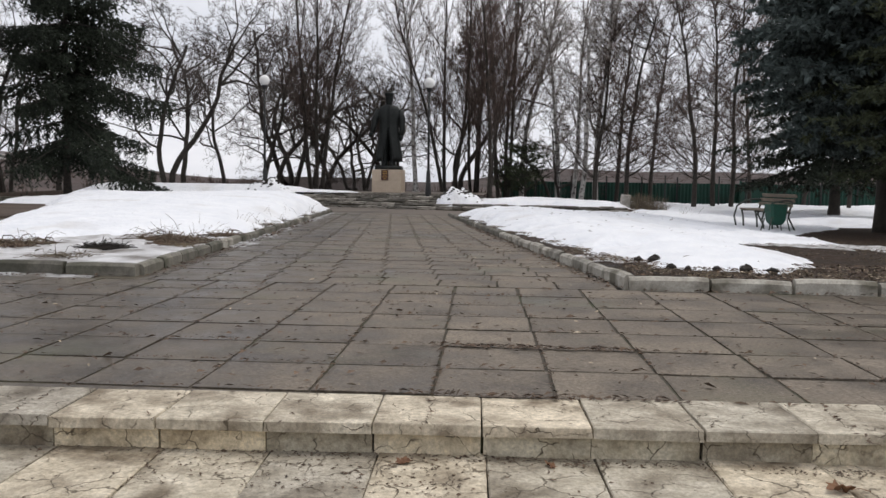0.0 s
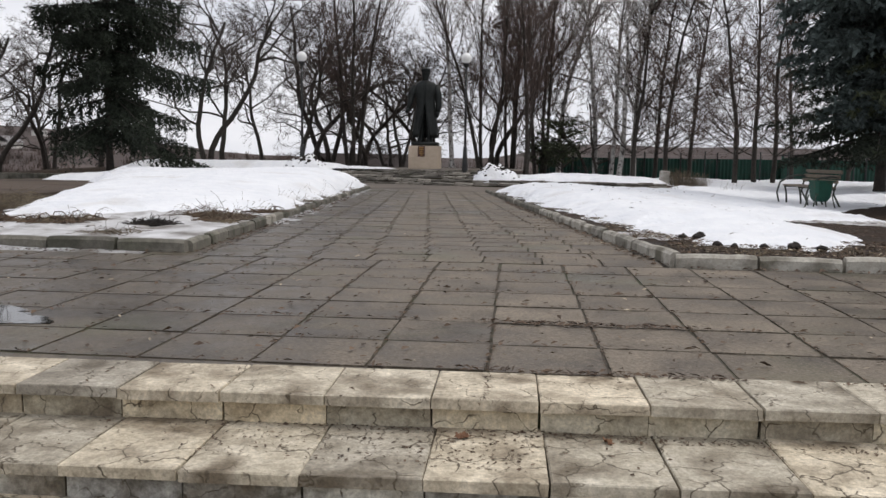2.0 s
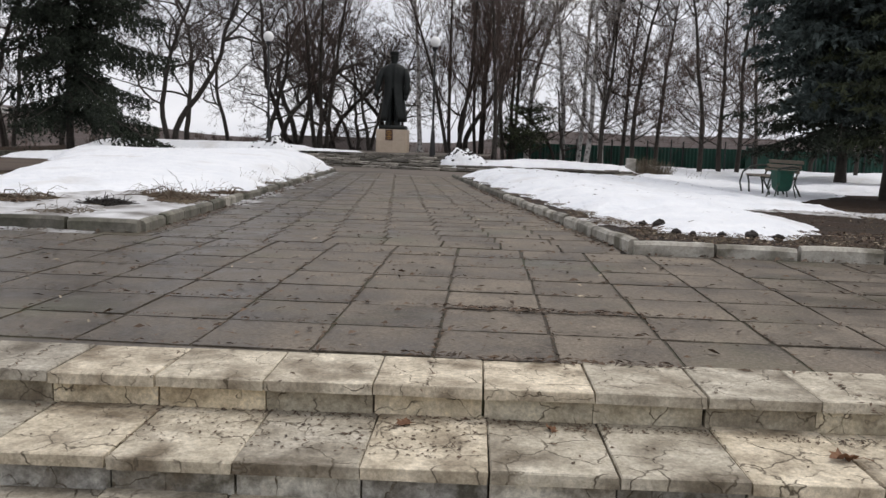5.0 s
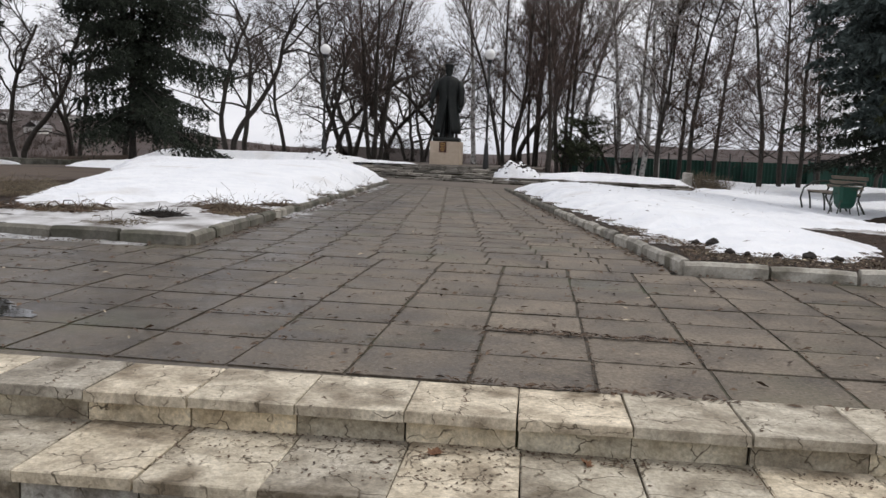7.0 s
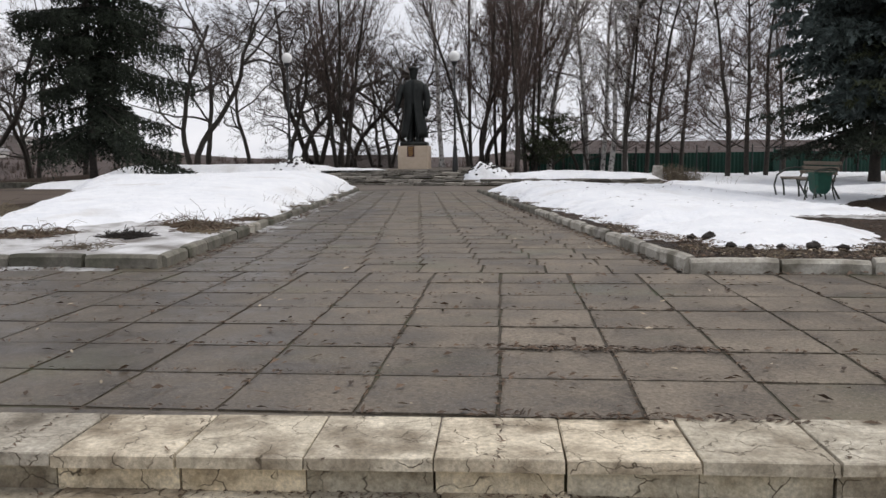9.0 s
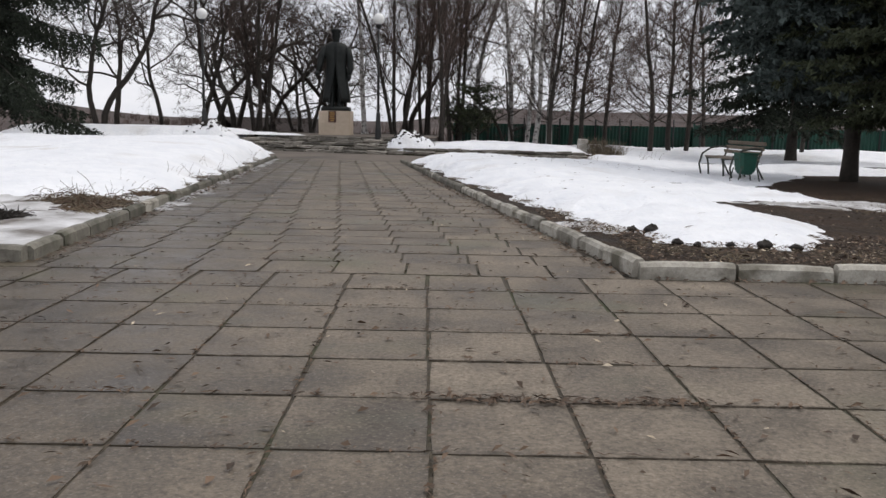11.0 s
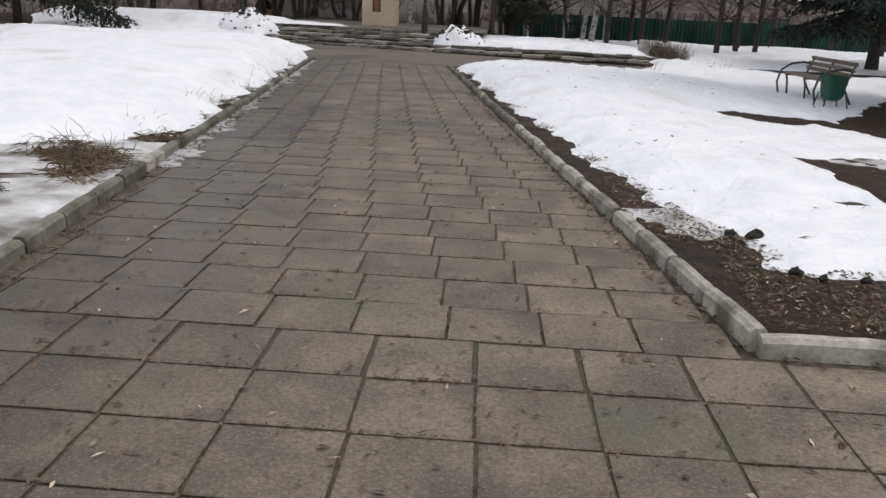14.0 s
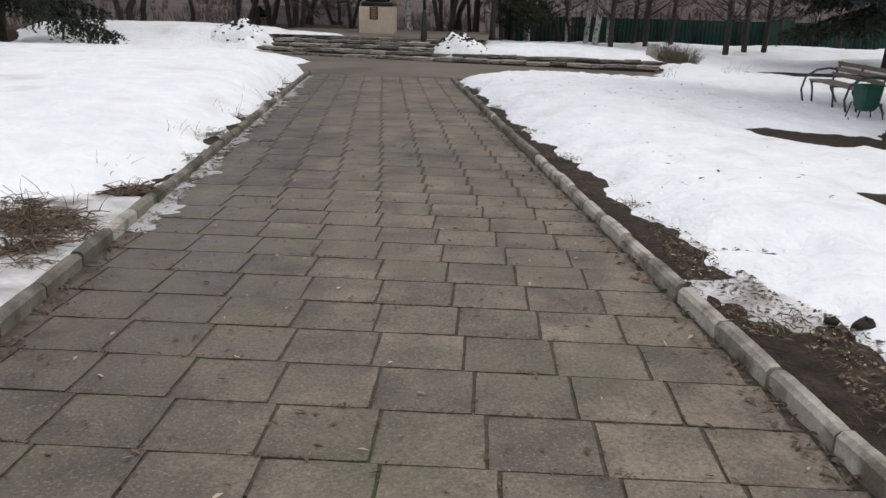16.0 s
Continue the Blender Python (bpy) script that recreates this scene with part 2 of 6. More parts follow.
M_TILE = material("concrete_tile", [(0.32, (0.094, 0.077, 0.058)), (0.5, (0.154, 0.127, 0.097)), (0.7, (0.210, 0.176, 0.136))], scale=3.0, rough=(0.55, 0.92), bump=0.35,
                  bump_scale=120, distance=0.004, speck=(55.0, 0.6), wet=True, vary=0.06, edge_dirt=True, stain=(0.068, 0.057, 0.047), stain_scale=2.1, stain_at=(0.47, 0.75))
M_TILE_FAR = material("concrete_tile_far", [(0.32, (0.094, 0.077, 0.058)), (0.5, (0.154, 0.127, 0.097)), (0.7, (0.210, 0.176, 0.136))], scale=3.0, rough=(0.55, 0.92), bump=0.35,
                      bump_scale=120, speck=(55.0, 0.6), wet=True, island=0.09, stain=(0.068, 0.057, 0.047), stain_scale=2.1, stain_at=(0.47, 0.75))
M_JOINT = material("joint_grit", [(0.35, (0.032, 0.026, 0.019)), (0.7, (0.10, 0.082, 0.058))], scale=24, bump=0.8, bump_scale=90, stain=(0.05, 0.06, 0.025), stain_scale=1.1)
M_CAP = stamped("stamped_cap_tile", [(0.32, (0.35, 0.315, 0.26)), (0.5, (0.51, 0.468, 0.40)), (0.7, (0.67, 0.625, 0.55))], 0.10)
M_TREAD = stamped("stamped_tread_tile", [(0.32, (0.34, 0.30, 0.24)), (0.5, (0.51, 0.465, 0.39)), (0.7, (0.69, 0.64, 0.56))], 0.12, crack=0.026, dirt=(0.47, 0.68))
M_RISER = stamped("stamped_riser_tile", [(0.32, (0.34, 0.29, 0.21)), (0.5, (0.58, 0.52, 0.41)), (0.7, (0.74, 0.69, 0.58))], 0.12, crack=0.018)
M_RISER_LIME = stamped("lime_streaked_riser_tile", [(0.4, (0.16, 0.15, 0.125)), (0.5, (0.42, 0.41, 0.39)), (0.6, (0.68, 0.67, 0.64))], 0.12)
M_KERB = material("kerb_concrete", [(0.3, (0.26, 0.24, 0.2)), (0.7, (0.45, 0.43, 0.38))], scale=7, bump=0.6, bump_scale=70, vary=0.26, speck=(45.0, 0.3),
                  stain=(0.11, 0.10, 0.075), stain_scale=4.0, stain_at=(0.46, 0.66))
M_KERB_MOSS = material("mossy_kerb_concrete", [(0.3, (0.085, 0.078, 0.064)), (0.7, (0.21, 0.197, 0.163))], scale=7, bump=0.6, bump_scale=70, vary=0.3, speck=(45.0, 0.3),
                       stain=(0.055, 0.055, 0.036), stain_scale=3.0, stain_at=(0.44, 0.68))
M_SNOW = material("old_snow", [(0.3, (0.74, 0.76, 0.80)), (0.65, (0.86, 0.87, 0.89))], scale=2.2, rough=(0.45, 0.7), bump=0.75, bump_scale=11,
                  distance=0.06, stain=(0.58, 0.56, 0.54), stain_scale=0.9, stain_at=(0.56, 0.85), coords="World")
M_CRUST = material("grey_snow_crust", [(0.3, (0.36, 0.35, 0.34)), (0.7, (0.70, 0.70, 0.71))], scale=4, rough=(0.3, 0.6), bump=0.5, bump_scale=18, distance=0.02,
                   stain=(0.12, 0.10, 0.08), stain_scale=2.6, stain_at=(0.50, 0.70), coords="World")
M_ICE = material("grey_ice", [(0.3, (0.22, 0.215, 0.21)), (0.7, (0.60, 0.60, 0.61))], scale=7, rough=(0.15, 0.5), bump=0.5, bump_scale=30, distance=0.01, coords="World", spec=0.5,
                 stain=(0.16, 0.145, 0.125), stain_scale=3.5, stain_at=(0.5, 0.66))
M_SOIL = material("wet_soil", [(0.3, (0.014, 0.010, 0.008)), (0.55, (0.042, 0.031, 0.023)), (0.75, (0.085, 0.066, 0.048))], scale=7, rough=(0.5, 0.95), bump=1.0,
                  bump_scale=28, distance=0.03, stain=(0.045, 0.03, 0.022), stain_scale=0.7, coords="World", spec=0.12)
M_TRACK = material("damp_earth_track", [(0.3, (0.062, 0.046, 0.036)), (0.7, (0.12, 0.092, 0.072))], scale=1.6, bump=0.6, bump_scale=30, distance=0.01, coords="World",
                   stain=(0.05, 0.038, 0.03), stain_scale=0.4, spec=0.2)
M_ASPHALT = material("worn_asphalt", [(0.3, (0.095, 0.078, 0.063)), (0.7, (0.165, 0.138, 0.113))], scale=2.0, bump=0.5, bump_scale=80, coords="World",
                     stain=(0.055, 0.05, 0.042), stain_scale=0.4)
M_STEPSTONE = material("ledge_stone", [(0.3, (0.11, 0.098, 0.082)), (0.7, (0.34, 0.312, 0.27))], scale=3.5, bump=0.8, bump_scale=40, vary=0.42,
                       stain=(0.06, 0.055, 0.045), stain_scale=2.4, stain_at=(0.5, 0.65))
M_BARK = material("dark_bark", [(0.3, (0.018, 0.015, 0.012)), (0.7, (0.062, 0.052, 0.043))], scale=9, bump=1.0, bump_scale=35, distance=0.02)
M_TWIG = material("twig_bark", [(0.3, (0.036, 0.028, 0.024)), (0.7, (0.09, 0.07, 0.06))], scale=3, bump=0.2)
M_TWIG_RED = material("reddish_twig_bark", [(0.3, (0.058, 0.039, 0.032)), (0.7, (0.125, 0.088, 0.074))], scale=3, bump=0.2)
M_TWIG_PALE = material("pale_twig_bark", [(0.3, (0.2, 0.17, 0.15)), (0.7, (0.4, 0.36, 0.33))], scale=3, bump=0.2)
M_BIRCH = material("birch_bark", [(0.38, (0.05, 0.043, 0.038)), (0.47, (0.36, 0.34, 0.32)), (0.7, (0.6, 0.58, 0.54))], scale=6.5, bump=0.3)
M_LIMEWASH = material("limewashed_stone", [(0.35, (0.2, 0.18, 0.15)), (0.7, (0.5, 0.48, 0.44))], scale=6, bump=0.8, bump_scale=35)
M_SPRUCE = material("dark_spruce_needles", [(0.3, (0.010, 0.014, 0.010)), (0.7, (0.036, 0.045, 0.030))], scale=1.5, bump=0.1, island=0.35, spec=0.25)
M_BLUE = material("blue_spruce_needles", [(0.3, (0.032, 0.044, 0.041)), (0.7, (0.115, 0.142, 0.134))], scale=1.2, bump=0.1, island=0.4, spec=0.25)
M_OLIVE = material("olive_conifer_needles", [(0.3, (0.022, 0.03, 0.016)), (0.7, (0.07, 0.078, 0.042))], scale=1.2, bump=0.1, island=0.4, spec=0.25)
M_BRONZE = material("dark_bronze", [(0.3, (0.008, 0.009, 0.009)), (0.7, (0.024, 0.028, 0.026))], scale=4, rough=(0.45, 0.65), bump=0.35, bump_scale=14, distance=0.02, metallic=0.35)
M_PLINTH = material("beige_facing_stone", [(0.3, (0.46, 0.37, 0.28)), (0.7, (0.58, 0.48, 0.37))], scale=3, bump=0.2, rough=(0.45, 0.6), vary=0.06)
M_PLAQUE = material("plaque_dark_red", [(0.3, (0.035, 0.012, 0.01)), (0.7, (0.07, 0.02, 0.015))], scale=4, rough=(0.3, 0.4))
M_GOLD = material("gilt", [(0.3, (0.35, 0.2, 0.05)), (0.7, (0.5, 0.3, 0.09))], scale=4, rough=(0.3, 0.4), metallic=0.6)
M_GLOBE = material("opal_glass", [(0.3, (0.78, 0.78, 0.77)), (0.7, (0.88, 0.88, 0.86))], scale=2, rough=(0.15, 0.25), bump=0.0)
M_POLE = material("dark_painted_steel", [(0.3, (0.02, 0.021, 0.022)), (0.7, (0.05, 0.05, 0.05))], scale=5, rough=(0.45, 0.7), bump=0.15, metallic=0.3)
M_FENCE = material("green_fence_sheet", [(0.3, (0.006, 0.042, 0.028)), (0.7, (0.012, 0.068, 0.046))], scale=1.5, rough=(0.4, 0.6), bump=0.1, vary=0.08)
M_BINGREEN = material("green_bin_paint", [(0.3, (0.006, 0.045, 0.03)), (0.7, (0.013, 0.08, 0.052))], scale=6, rough=(0.4, 0.65), bump=0.15, stain=(0.05, 0.05, 0.03), stain_scale=5, stain_at=(0.58, 0.75))
M_IRON = material("green_grey_iron", [(0.3, (0.03, 0.035, 0.03)), (0.7, (0.075, 0.085, 0.07))], scale=8, rough=(0.5, 0.8), bump=0.2)
M_SLAT = material("weathered_slat", [(0.3, (0.13, 0.10, 0.075)), (0.7, (0.26, 0.22, 0.17))], scale=8, bump=0.4, bump_scale=50, vary=0.12)
M_LOG = material("brown_log", [(0.3, (0.10, 0.055, 0.03)), (0.7, (0.22, 0.13, 0.075))], scale=6, bump=0.4, vary=0.15)
M_ROOF = material("brown_metal_roof", [(0.3, (0.026, 0.021, 0.02)), (0.7, (0.05, 0.04, 0.037))], scale=3, rough=(0.75, 0.9), bump=0.1, vary=0.06, spec=0.15)
M_STRAW = material("dead_grass", [(0.3, (0.05, 0.038, 0.025)), (0.7, (0.23, 0.185, 0.125))], scale=3, bump=0.1, island=0.3)
M_STEM = material("dry_brown_stem", [(0.3, (0.05, 0.032, 0.02)), (0.7, (0.13, 0.085, 0.05))], scale=3, bump=0.1, island=0.3)
M_LEAF = material("dead_leaf", [(0.3, (0.05, 0.034, 0.024)), (0.7, (0.15, 0.10, 0.066))], scale=9, bump=0.2, island=0.45)
M_LEAF_PALE = material("pale_dead_leaf", [(0.3, (0.24, 0.19, 0.13)), (0.7, (0.48, 0.41, 0.31))], scale=9, bump=0.2, island=0.5)
M_LEAF_RED = material("red_brown_dead_leaf", [(0.3, (0.10, 0.045, 0.025)), (0.7, (0.24, 0.13, 0.07))], scale=30, bump=0.4, bump_scale=80)
M_CLOD = material("dark_clod", [(0.3, (0.012, 0.010, 0.008)), (0.7, (0.04, 0.032, 0.026))], scale=20, bump=1.0, bump_scale=50, distance=0.02)
M_WALLPLASTER = material("pale_plaster", [(0.3, (0.45, 0.43, 0.40)), (0.7, (0.62, 0.60, 0.56))], scale=1.0, bump=0.1)
M_FARROOF = material("grey_slate_roof", [(0.3, (0.16, 0.15, 0.15)), (0.7, (0.28, 0.27, 0.27))], scale=1.0, bump=0.1)
M_FARWOOD = material("far_wood_twigs", [(0.3, (0.06, 0.046, 0.04)), (0.7, (0.13, 0.1, 0.088))], scale=0.05, bump=0.0, island=0.35, spec=0.05)

# wet film: a clear dark water sheet
M_WATER = bpy.data.materials.new("puddle_water")
M_WATER.use_nodes = True
_b = M_WATER.node_tree.nodes["Principled BSDF"]
_b.inputs["Base Color"].default_value = (0.03, 0.028, 0.025, 1)
_b.inputs["Roughness"].default_value = 0.03
_n = M_WATER.node_tree.nodes.new("ShaderNodeTexNoise")
_n.inputs["Scale"].default_value = 12.0
_p = M_WATER.node_tree.nodes.new("ShaderNodeBump")
_p.inputs["Strength"].default_value = 0.12
M_WATER.node_tree.links.new(_n.outputs["Fac"], _p.inputs["Height"])
M_WATER.node_tree.links.new(_p.outputs["Normal"], _b.inputs["Normal"])


def ground_material():
    """Soil near by, brown fields, bare woods and snow patches far off."""
    m = material("ground_cover", [(0.3, (0.018, 0.012, 0.008)), (0.55, (0.045, 0.032, 0.023)), (0.75, (0.09, 0.07, 0.05))], scale=6, rough=(0.6, 0.95), bump=1.0,
                 bump_scale=25, distance=0.03, stain=(0.045, 0.03, 0.022), stain_scale=0.5, coords="World", spec=0.06)
    t = m.node_tree
    n, k = t.nodes, t.links.new
    b = n["Principled BSDF"]
    near = b.inputs["Base Color"].links[0].from_socket
    pos = n.new("ShaderNodeNewGeometry").outputs["Position"]
    sc = n.new("ShaderNodeVectorMath")
    sc.operation = "MULTIPLY"
    sc.inputs[1].default_value = (1.0, 1.0, 6.0)
    k(pos, sc.inputs[0])
    field = n.new("ShaderNodeTexNoise")
    field.inputs["Scale"].default_value, field.inputs["Detail"].default_value = 0.022, 9.0
    field.inputs["Roughness"].default_value = 0.68
    k(sc.outputs["Vector"], field.inputs["Vector"])
    r = n.new("ShaderNodeValToRGB")
    e = r.color_ramp.elements
    e[0].position, e[0].color = 0.3, (0.05, 0.039, 0.033, 1)
    e[1].position, e[1].color = 0.74, (0.66, 0.66, 0.68, 1)
    for p, c in ((0.45, (0.062, 0.049, 0.045, 1)), (0.56, (0.085, 0.066, 0.06, 1)), (0.7, (0.125, 0.1, 0.09, 1))):
        x = e.new(p)
        x.color = c
    k(field.outputs["Fac"], r.inputs["Fac"])
    ln = n.new("ShaderNodeVectorMath")
    ln.operation = "LENGTH"
    k(pos, ln.inputs[0])
    mr = n.new("ShaderNodeMapRange")
    mr.inputs["From Min"].default_value, mr.inputs["From Max"].default_value = 55.0, 110.0
    k(ln.outputs["Value"], mr.inputs["Value"])
    mx = n.new("ShaderNodeMixRGB")
    k(mr.outputs["Result"], mx.inputs["Fac"])
    k(near, mx.inputs["Color1"])
    k(r.outputs["Color"], mx.inputs["Color2"])
    k(mx.outputs["Color"], b.inputs["Base Color"])
    return m


M_GROUND = ground_material()

# ---- mesh helpers ----


def mesh_of(name, verts, faces, mat, smooth=False):
    me = bpy.data.meshes.new(name)
    me.from_pydata([tuple(v) for v in verts], [], [tuple(f) for f in faces])
    me.materials.append(mat)
    if smooth:
        me.polygons.foreach_set("use_smooth", [True] * len(me.polygons))
    me.update()
    return me


def quick_mesh(name, verts, quads, mat, smooth=False):
    """A mesh from numpy arrays: faces all of one size."""
    verts = np.asarray(verts, dtype=np.float32)
    quads = np.asarray(quads, dtype=np.int32)
    me = bpy.data.meshes.new(name)
    me.vertices.add(len(verts))
    me.vertices.foreach_set("co", verts.ravel())
    size = quads.shape[1]
    me.loops.add(quads.size)
    me.loops.foreach_set("vertex_index", quads.ravel())
    me.polygons.add(len(quads))
    me.polygons.foreach_set("loop_start", np.arange(len(quads), dtype=np.int32) * size)
    me.materials.append(mat)
    if smooth:
        me.polygons.foreach_set("use_smooth", np.ones(len(quads), dtype=bool))
    me.update(calc_edges=True)
    return me


def holder(name, m=Matrix(), **tags):
    ob = new(name)
    ob.empty_display_size = 0.2
    ob.matrix_world = m
    return tagged(ob, **tags)


def child(name, me, parent, m=Matrix(), label=""):
    ob = new(name, me)
    ob.parent = parent
    ob.matrix_basis = m
    return tagged(ob, label=label)


def box_data(cx, cy, cz, sx, sy, sz, ch=0.0):
    """A box with a chamfered top, as vertices and quads."""
    x, y, z = sx / 2, sy / 2, sz / 2
    if ch <= 0:
        v = [(cx + a * x, cy + b * y, cz + c * z) for c in (-1, 1) for a, b in ((-1, -1), (1, -1), (1, 1), (-1, 1))]
        return v, [(3, 2, 1, 0), (4, 5, 6, 7)] + [(i, (i + 1) % 4, 4 + (i + 1) % 4, 4 + i) for i in range(4)]
    v = []
    for zz, r in ((-z, 0), (z - ch, 0), (z, ch)):
        v += [(cx + a * (x - r), cy + b * (y - r), cz + zz) for a, b in ((-1, -1), (1, -1), (1, 1), (-1, 1))]
    f = [(3, 2, 1, 0), (8, 9, 10, 11)]
    for l in (0, 4):
        f += [(l + i, l + (i + 1) % 4, l + 4 + (i + 1) % 4, l + 4 + i) for i in range(4)]
    return v, f


class Soup:
    """Collects vertices and faces of several pieces for one mesh."""

    def __init__(self):
        self.v, self.f = [], []

    def add(self, vf, m=None):
        v, f = vf
        o = len(self.v)
        self.v += [tuple(m @ Vector(p)) for p in v] if m is not None else list(v)
        self.f += [tuple(i + o for i in q) for q in f]
        return self

    def mesh(self, name, mat, smooth=False):
        return mesh_of(name, self.v, self.f, mat, smooth)


def tube_data(points, radii, sides=8, cap=True):
    """A tube along points."""
    v, f = [], []
    pts = [Vector(p) for p in points]
    for i, p in enumerate(pts):
        d = (pts[min(i + 1, len(pts) - 1)] - pts[max(i - 1, 0)]).normalized()
        a = d.orthogonal().normalized() if i == 0 else (a - d * a.dot(d)).normalized()
        b = d.cross(a)
        r = radii[i] if hasattr(radii, "__len__") else radii
        v += [tuple(p + (a * math.cos(2 * math.pi * j / sides) + b * math.sin(2 * math.pi * j / sides)) * r) for j in range(sides)]
    for i in range(len(pts) - 1):
        for j in range(sides):
            f.append((i * sides + j, i * sides + (j + 1) % sides, (i + 1) * sides + (j + 1) % sides, (i + 1) * sides + j))
    if cap:
        f.append(tuple(range(sides))[::-1])
        f.append(tuple((len(pts) - 1) * sides + j for j in range(sides)))
    return v, f


def segments_mesh(name, segs, mat, sides=3):
    """Many tapered sticks in one mesh. segs: rows of x0 y0 z0 x1 y1 z1 r0 r1."""
    s = np.asarray(segs, dtype=np.float64)
    p, q, r0, r1 = s[:, 0:3], s[:, 3:6], s[:, 6], s[:, 7]
    d = q - p
    d /= np.linalg.norm(d, axis=1)[:, None] + 1e-9
    ref = np.where(np.abs(d[:, 2:3]) > 0.9, np.array([[1.0, 0, 0]]), np.array([[0, 0, 1.0]]))
    a = np.cross(d, ref)
    a /= np.linalg.norm(a, axis=1)[:, None] + 1e-9
    b = np.cross(d, a)
    ring0, ring1 = [], []
    for j in range(sides):
        c, sn = math.cos(2 * math.pi * j / sides), math.sin(2 * math.pi * j / sides)
        o = a * c + b * sn
        ring0.append(p + o * r0[:, None])
        ring1.append(q + o * r1[:, None])
    v = np.stack(ring0 + ring1, axis=1).reshape(-1, 3)
    base = (np.arange(len(s)) * 2 * sides)[:, None]
    faces = [base + np.array([[j, (j + 1) % sides, sides + (j + 1) % sides, sides + j]]) for j in range(sides)]
    return quick_mesh(name, v, np.concatenate(faces), mat, smooth=True)


def twig_mesh(name, segs, tips, mat):
    """Thin sticks of three sides with pointed end twigs. tips: rows of x0 y0 z0 x1 y1 z1 r."""
    s = np.asarray(segs, dtype=np.float64)
    t = np.asarray(tips, dtype=np.float64)

    def rings(p, q):
        d = q - p
        d /= np.linalg.norm(d, axis=1)[:, None] + 1e-9
        ref = np.where(np.abs(d[:, 2:3]) > 0.9, np.array([[1.0, 0, 0]]), np.array([[0, 0, 1.0]]))
        a = np.cross(d, ref)
        a /= np.linalg.norm(a, axis=1)[:, None] + 1e-9
        b = np.cross(d, a)
        return [a * math.cos(2.0944 * j) + b * math.sin(2.0944 * j) for j in range(3)]

    o = rings(s[:, :3], s[:, 3:6])
    v1 = np.stack([s[:, :3] + k * s[:, 6:7] for k in o] + [s[:, 3:6] + k * s[:, 7:8] for k in o], 1).reshape(-1, 3)
    base = (np.arange(len(s)) * 6)[:, None]
    f1 = [base + np.array([c]) for j in range(3) for c in ((j, (j + 1) % 3, 3 + (j + 1) % 3), (j, 3 + (j + 1) % 3, 3 + j))]
    o = rings(t[:, :3], t[:, 3:6])
    v2 = np.stack([t[:, :3] + k * t[:, 6:7] for k in o] + [t[:, 3:6]], 1).reshape(-1, 3)
    base = (np.arange(len(t)) * 4)[:, None] + len(v1)
    f2 = [base + np.array([(j, (j + 1) % 3, 3)]) for j in range(3)]
    return quick_mesh(name, np.concatenate([v1, v2]), np.concatenate(f1 + f2), mat, smooth=True)


def smooth01(a, b, x):
    t = np.clip((np.asarray(x, dtype=float) - a) / (b - a), 0, 1)
    return t * t * (3 - 2 * t)


def wave_noise(x, y, seed=0, octaves=4, base=1.0):
    """A cheap smooth noise in about -1..1, from sums of turned sines."""
    rs = np.random.RandomState(seed)
    x, y = np.asarray(x, dtype=float), np.asarray(y, dtype=float)
    out, amp, tot = np.zeros(np.broadcast(x, y).shape), 1.0, 0.0
    f = base
    for _ in range(octaves):
        for _ in range(3):
            an, ph = rs.uniform(0, 2 * math.pi), rs.uniform(0, 2 * math.pi)
            out += amp * np.sin((x * math.cos(an) + y * math.sin(an)) * f * rs.uniform(0.8, 1.25) + ph) / 3
        tot += amp
        amp *= 0.6
        f *= 2.03
    return out / tot * 1.6


# ---- the lie of the land ----
TERRACE = 0.245
RIGHT = lambda y: 1.24 - 0.145 * (y - 5.85)   # inner face of the kerb beside the path
LEFT = lambda y: -2.25 - 0.132 * (y - 5.95)
PATH_END = 23.2


def park_z(x, y):
    """Height of the paved park: level plaza, then a gentle fall away and to the right."""
    x, y = np.asarray(x, dtype=float), np.asarray(y, dtype=float)
    d = np.clip(y - 6, 0, 25)
    return -0.012 * d - 0.011 * (np.clip(x, -12, 9) + 2) * np.clip(d / 12, 0, 1)


def foot_y(x):
    """Line of the foot of the terrace steps."""
    return 30.0 - 0.15 * (np.asarray(x, dtype=float) + 4.4)


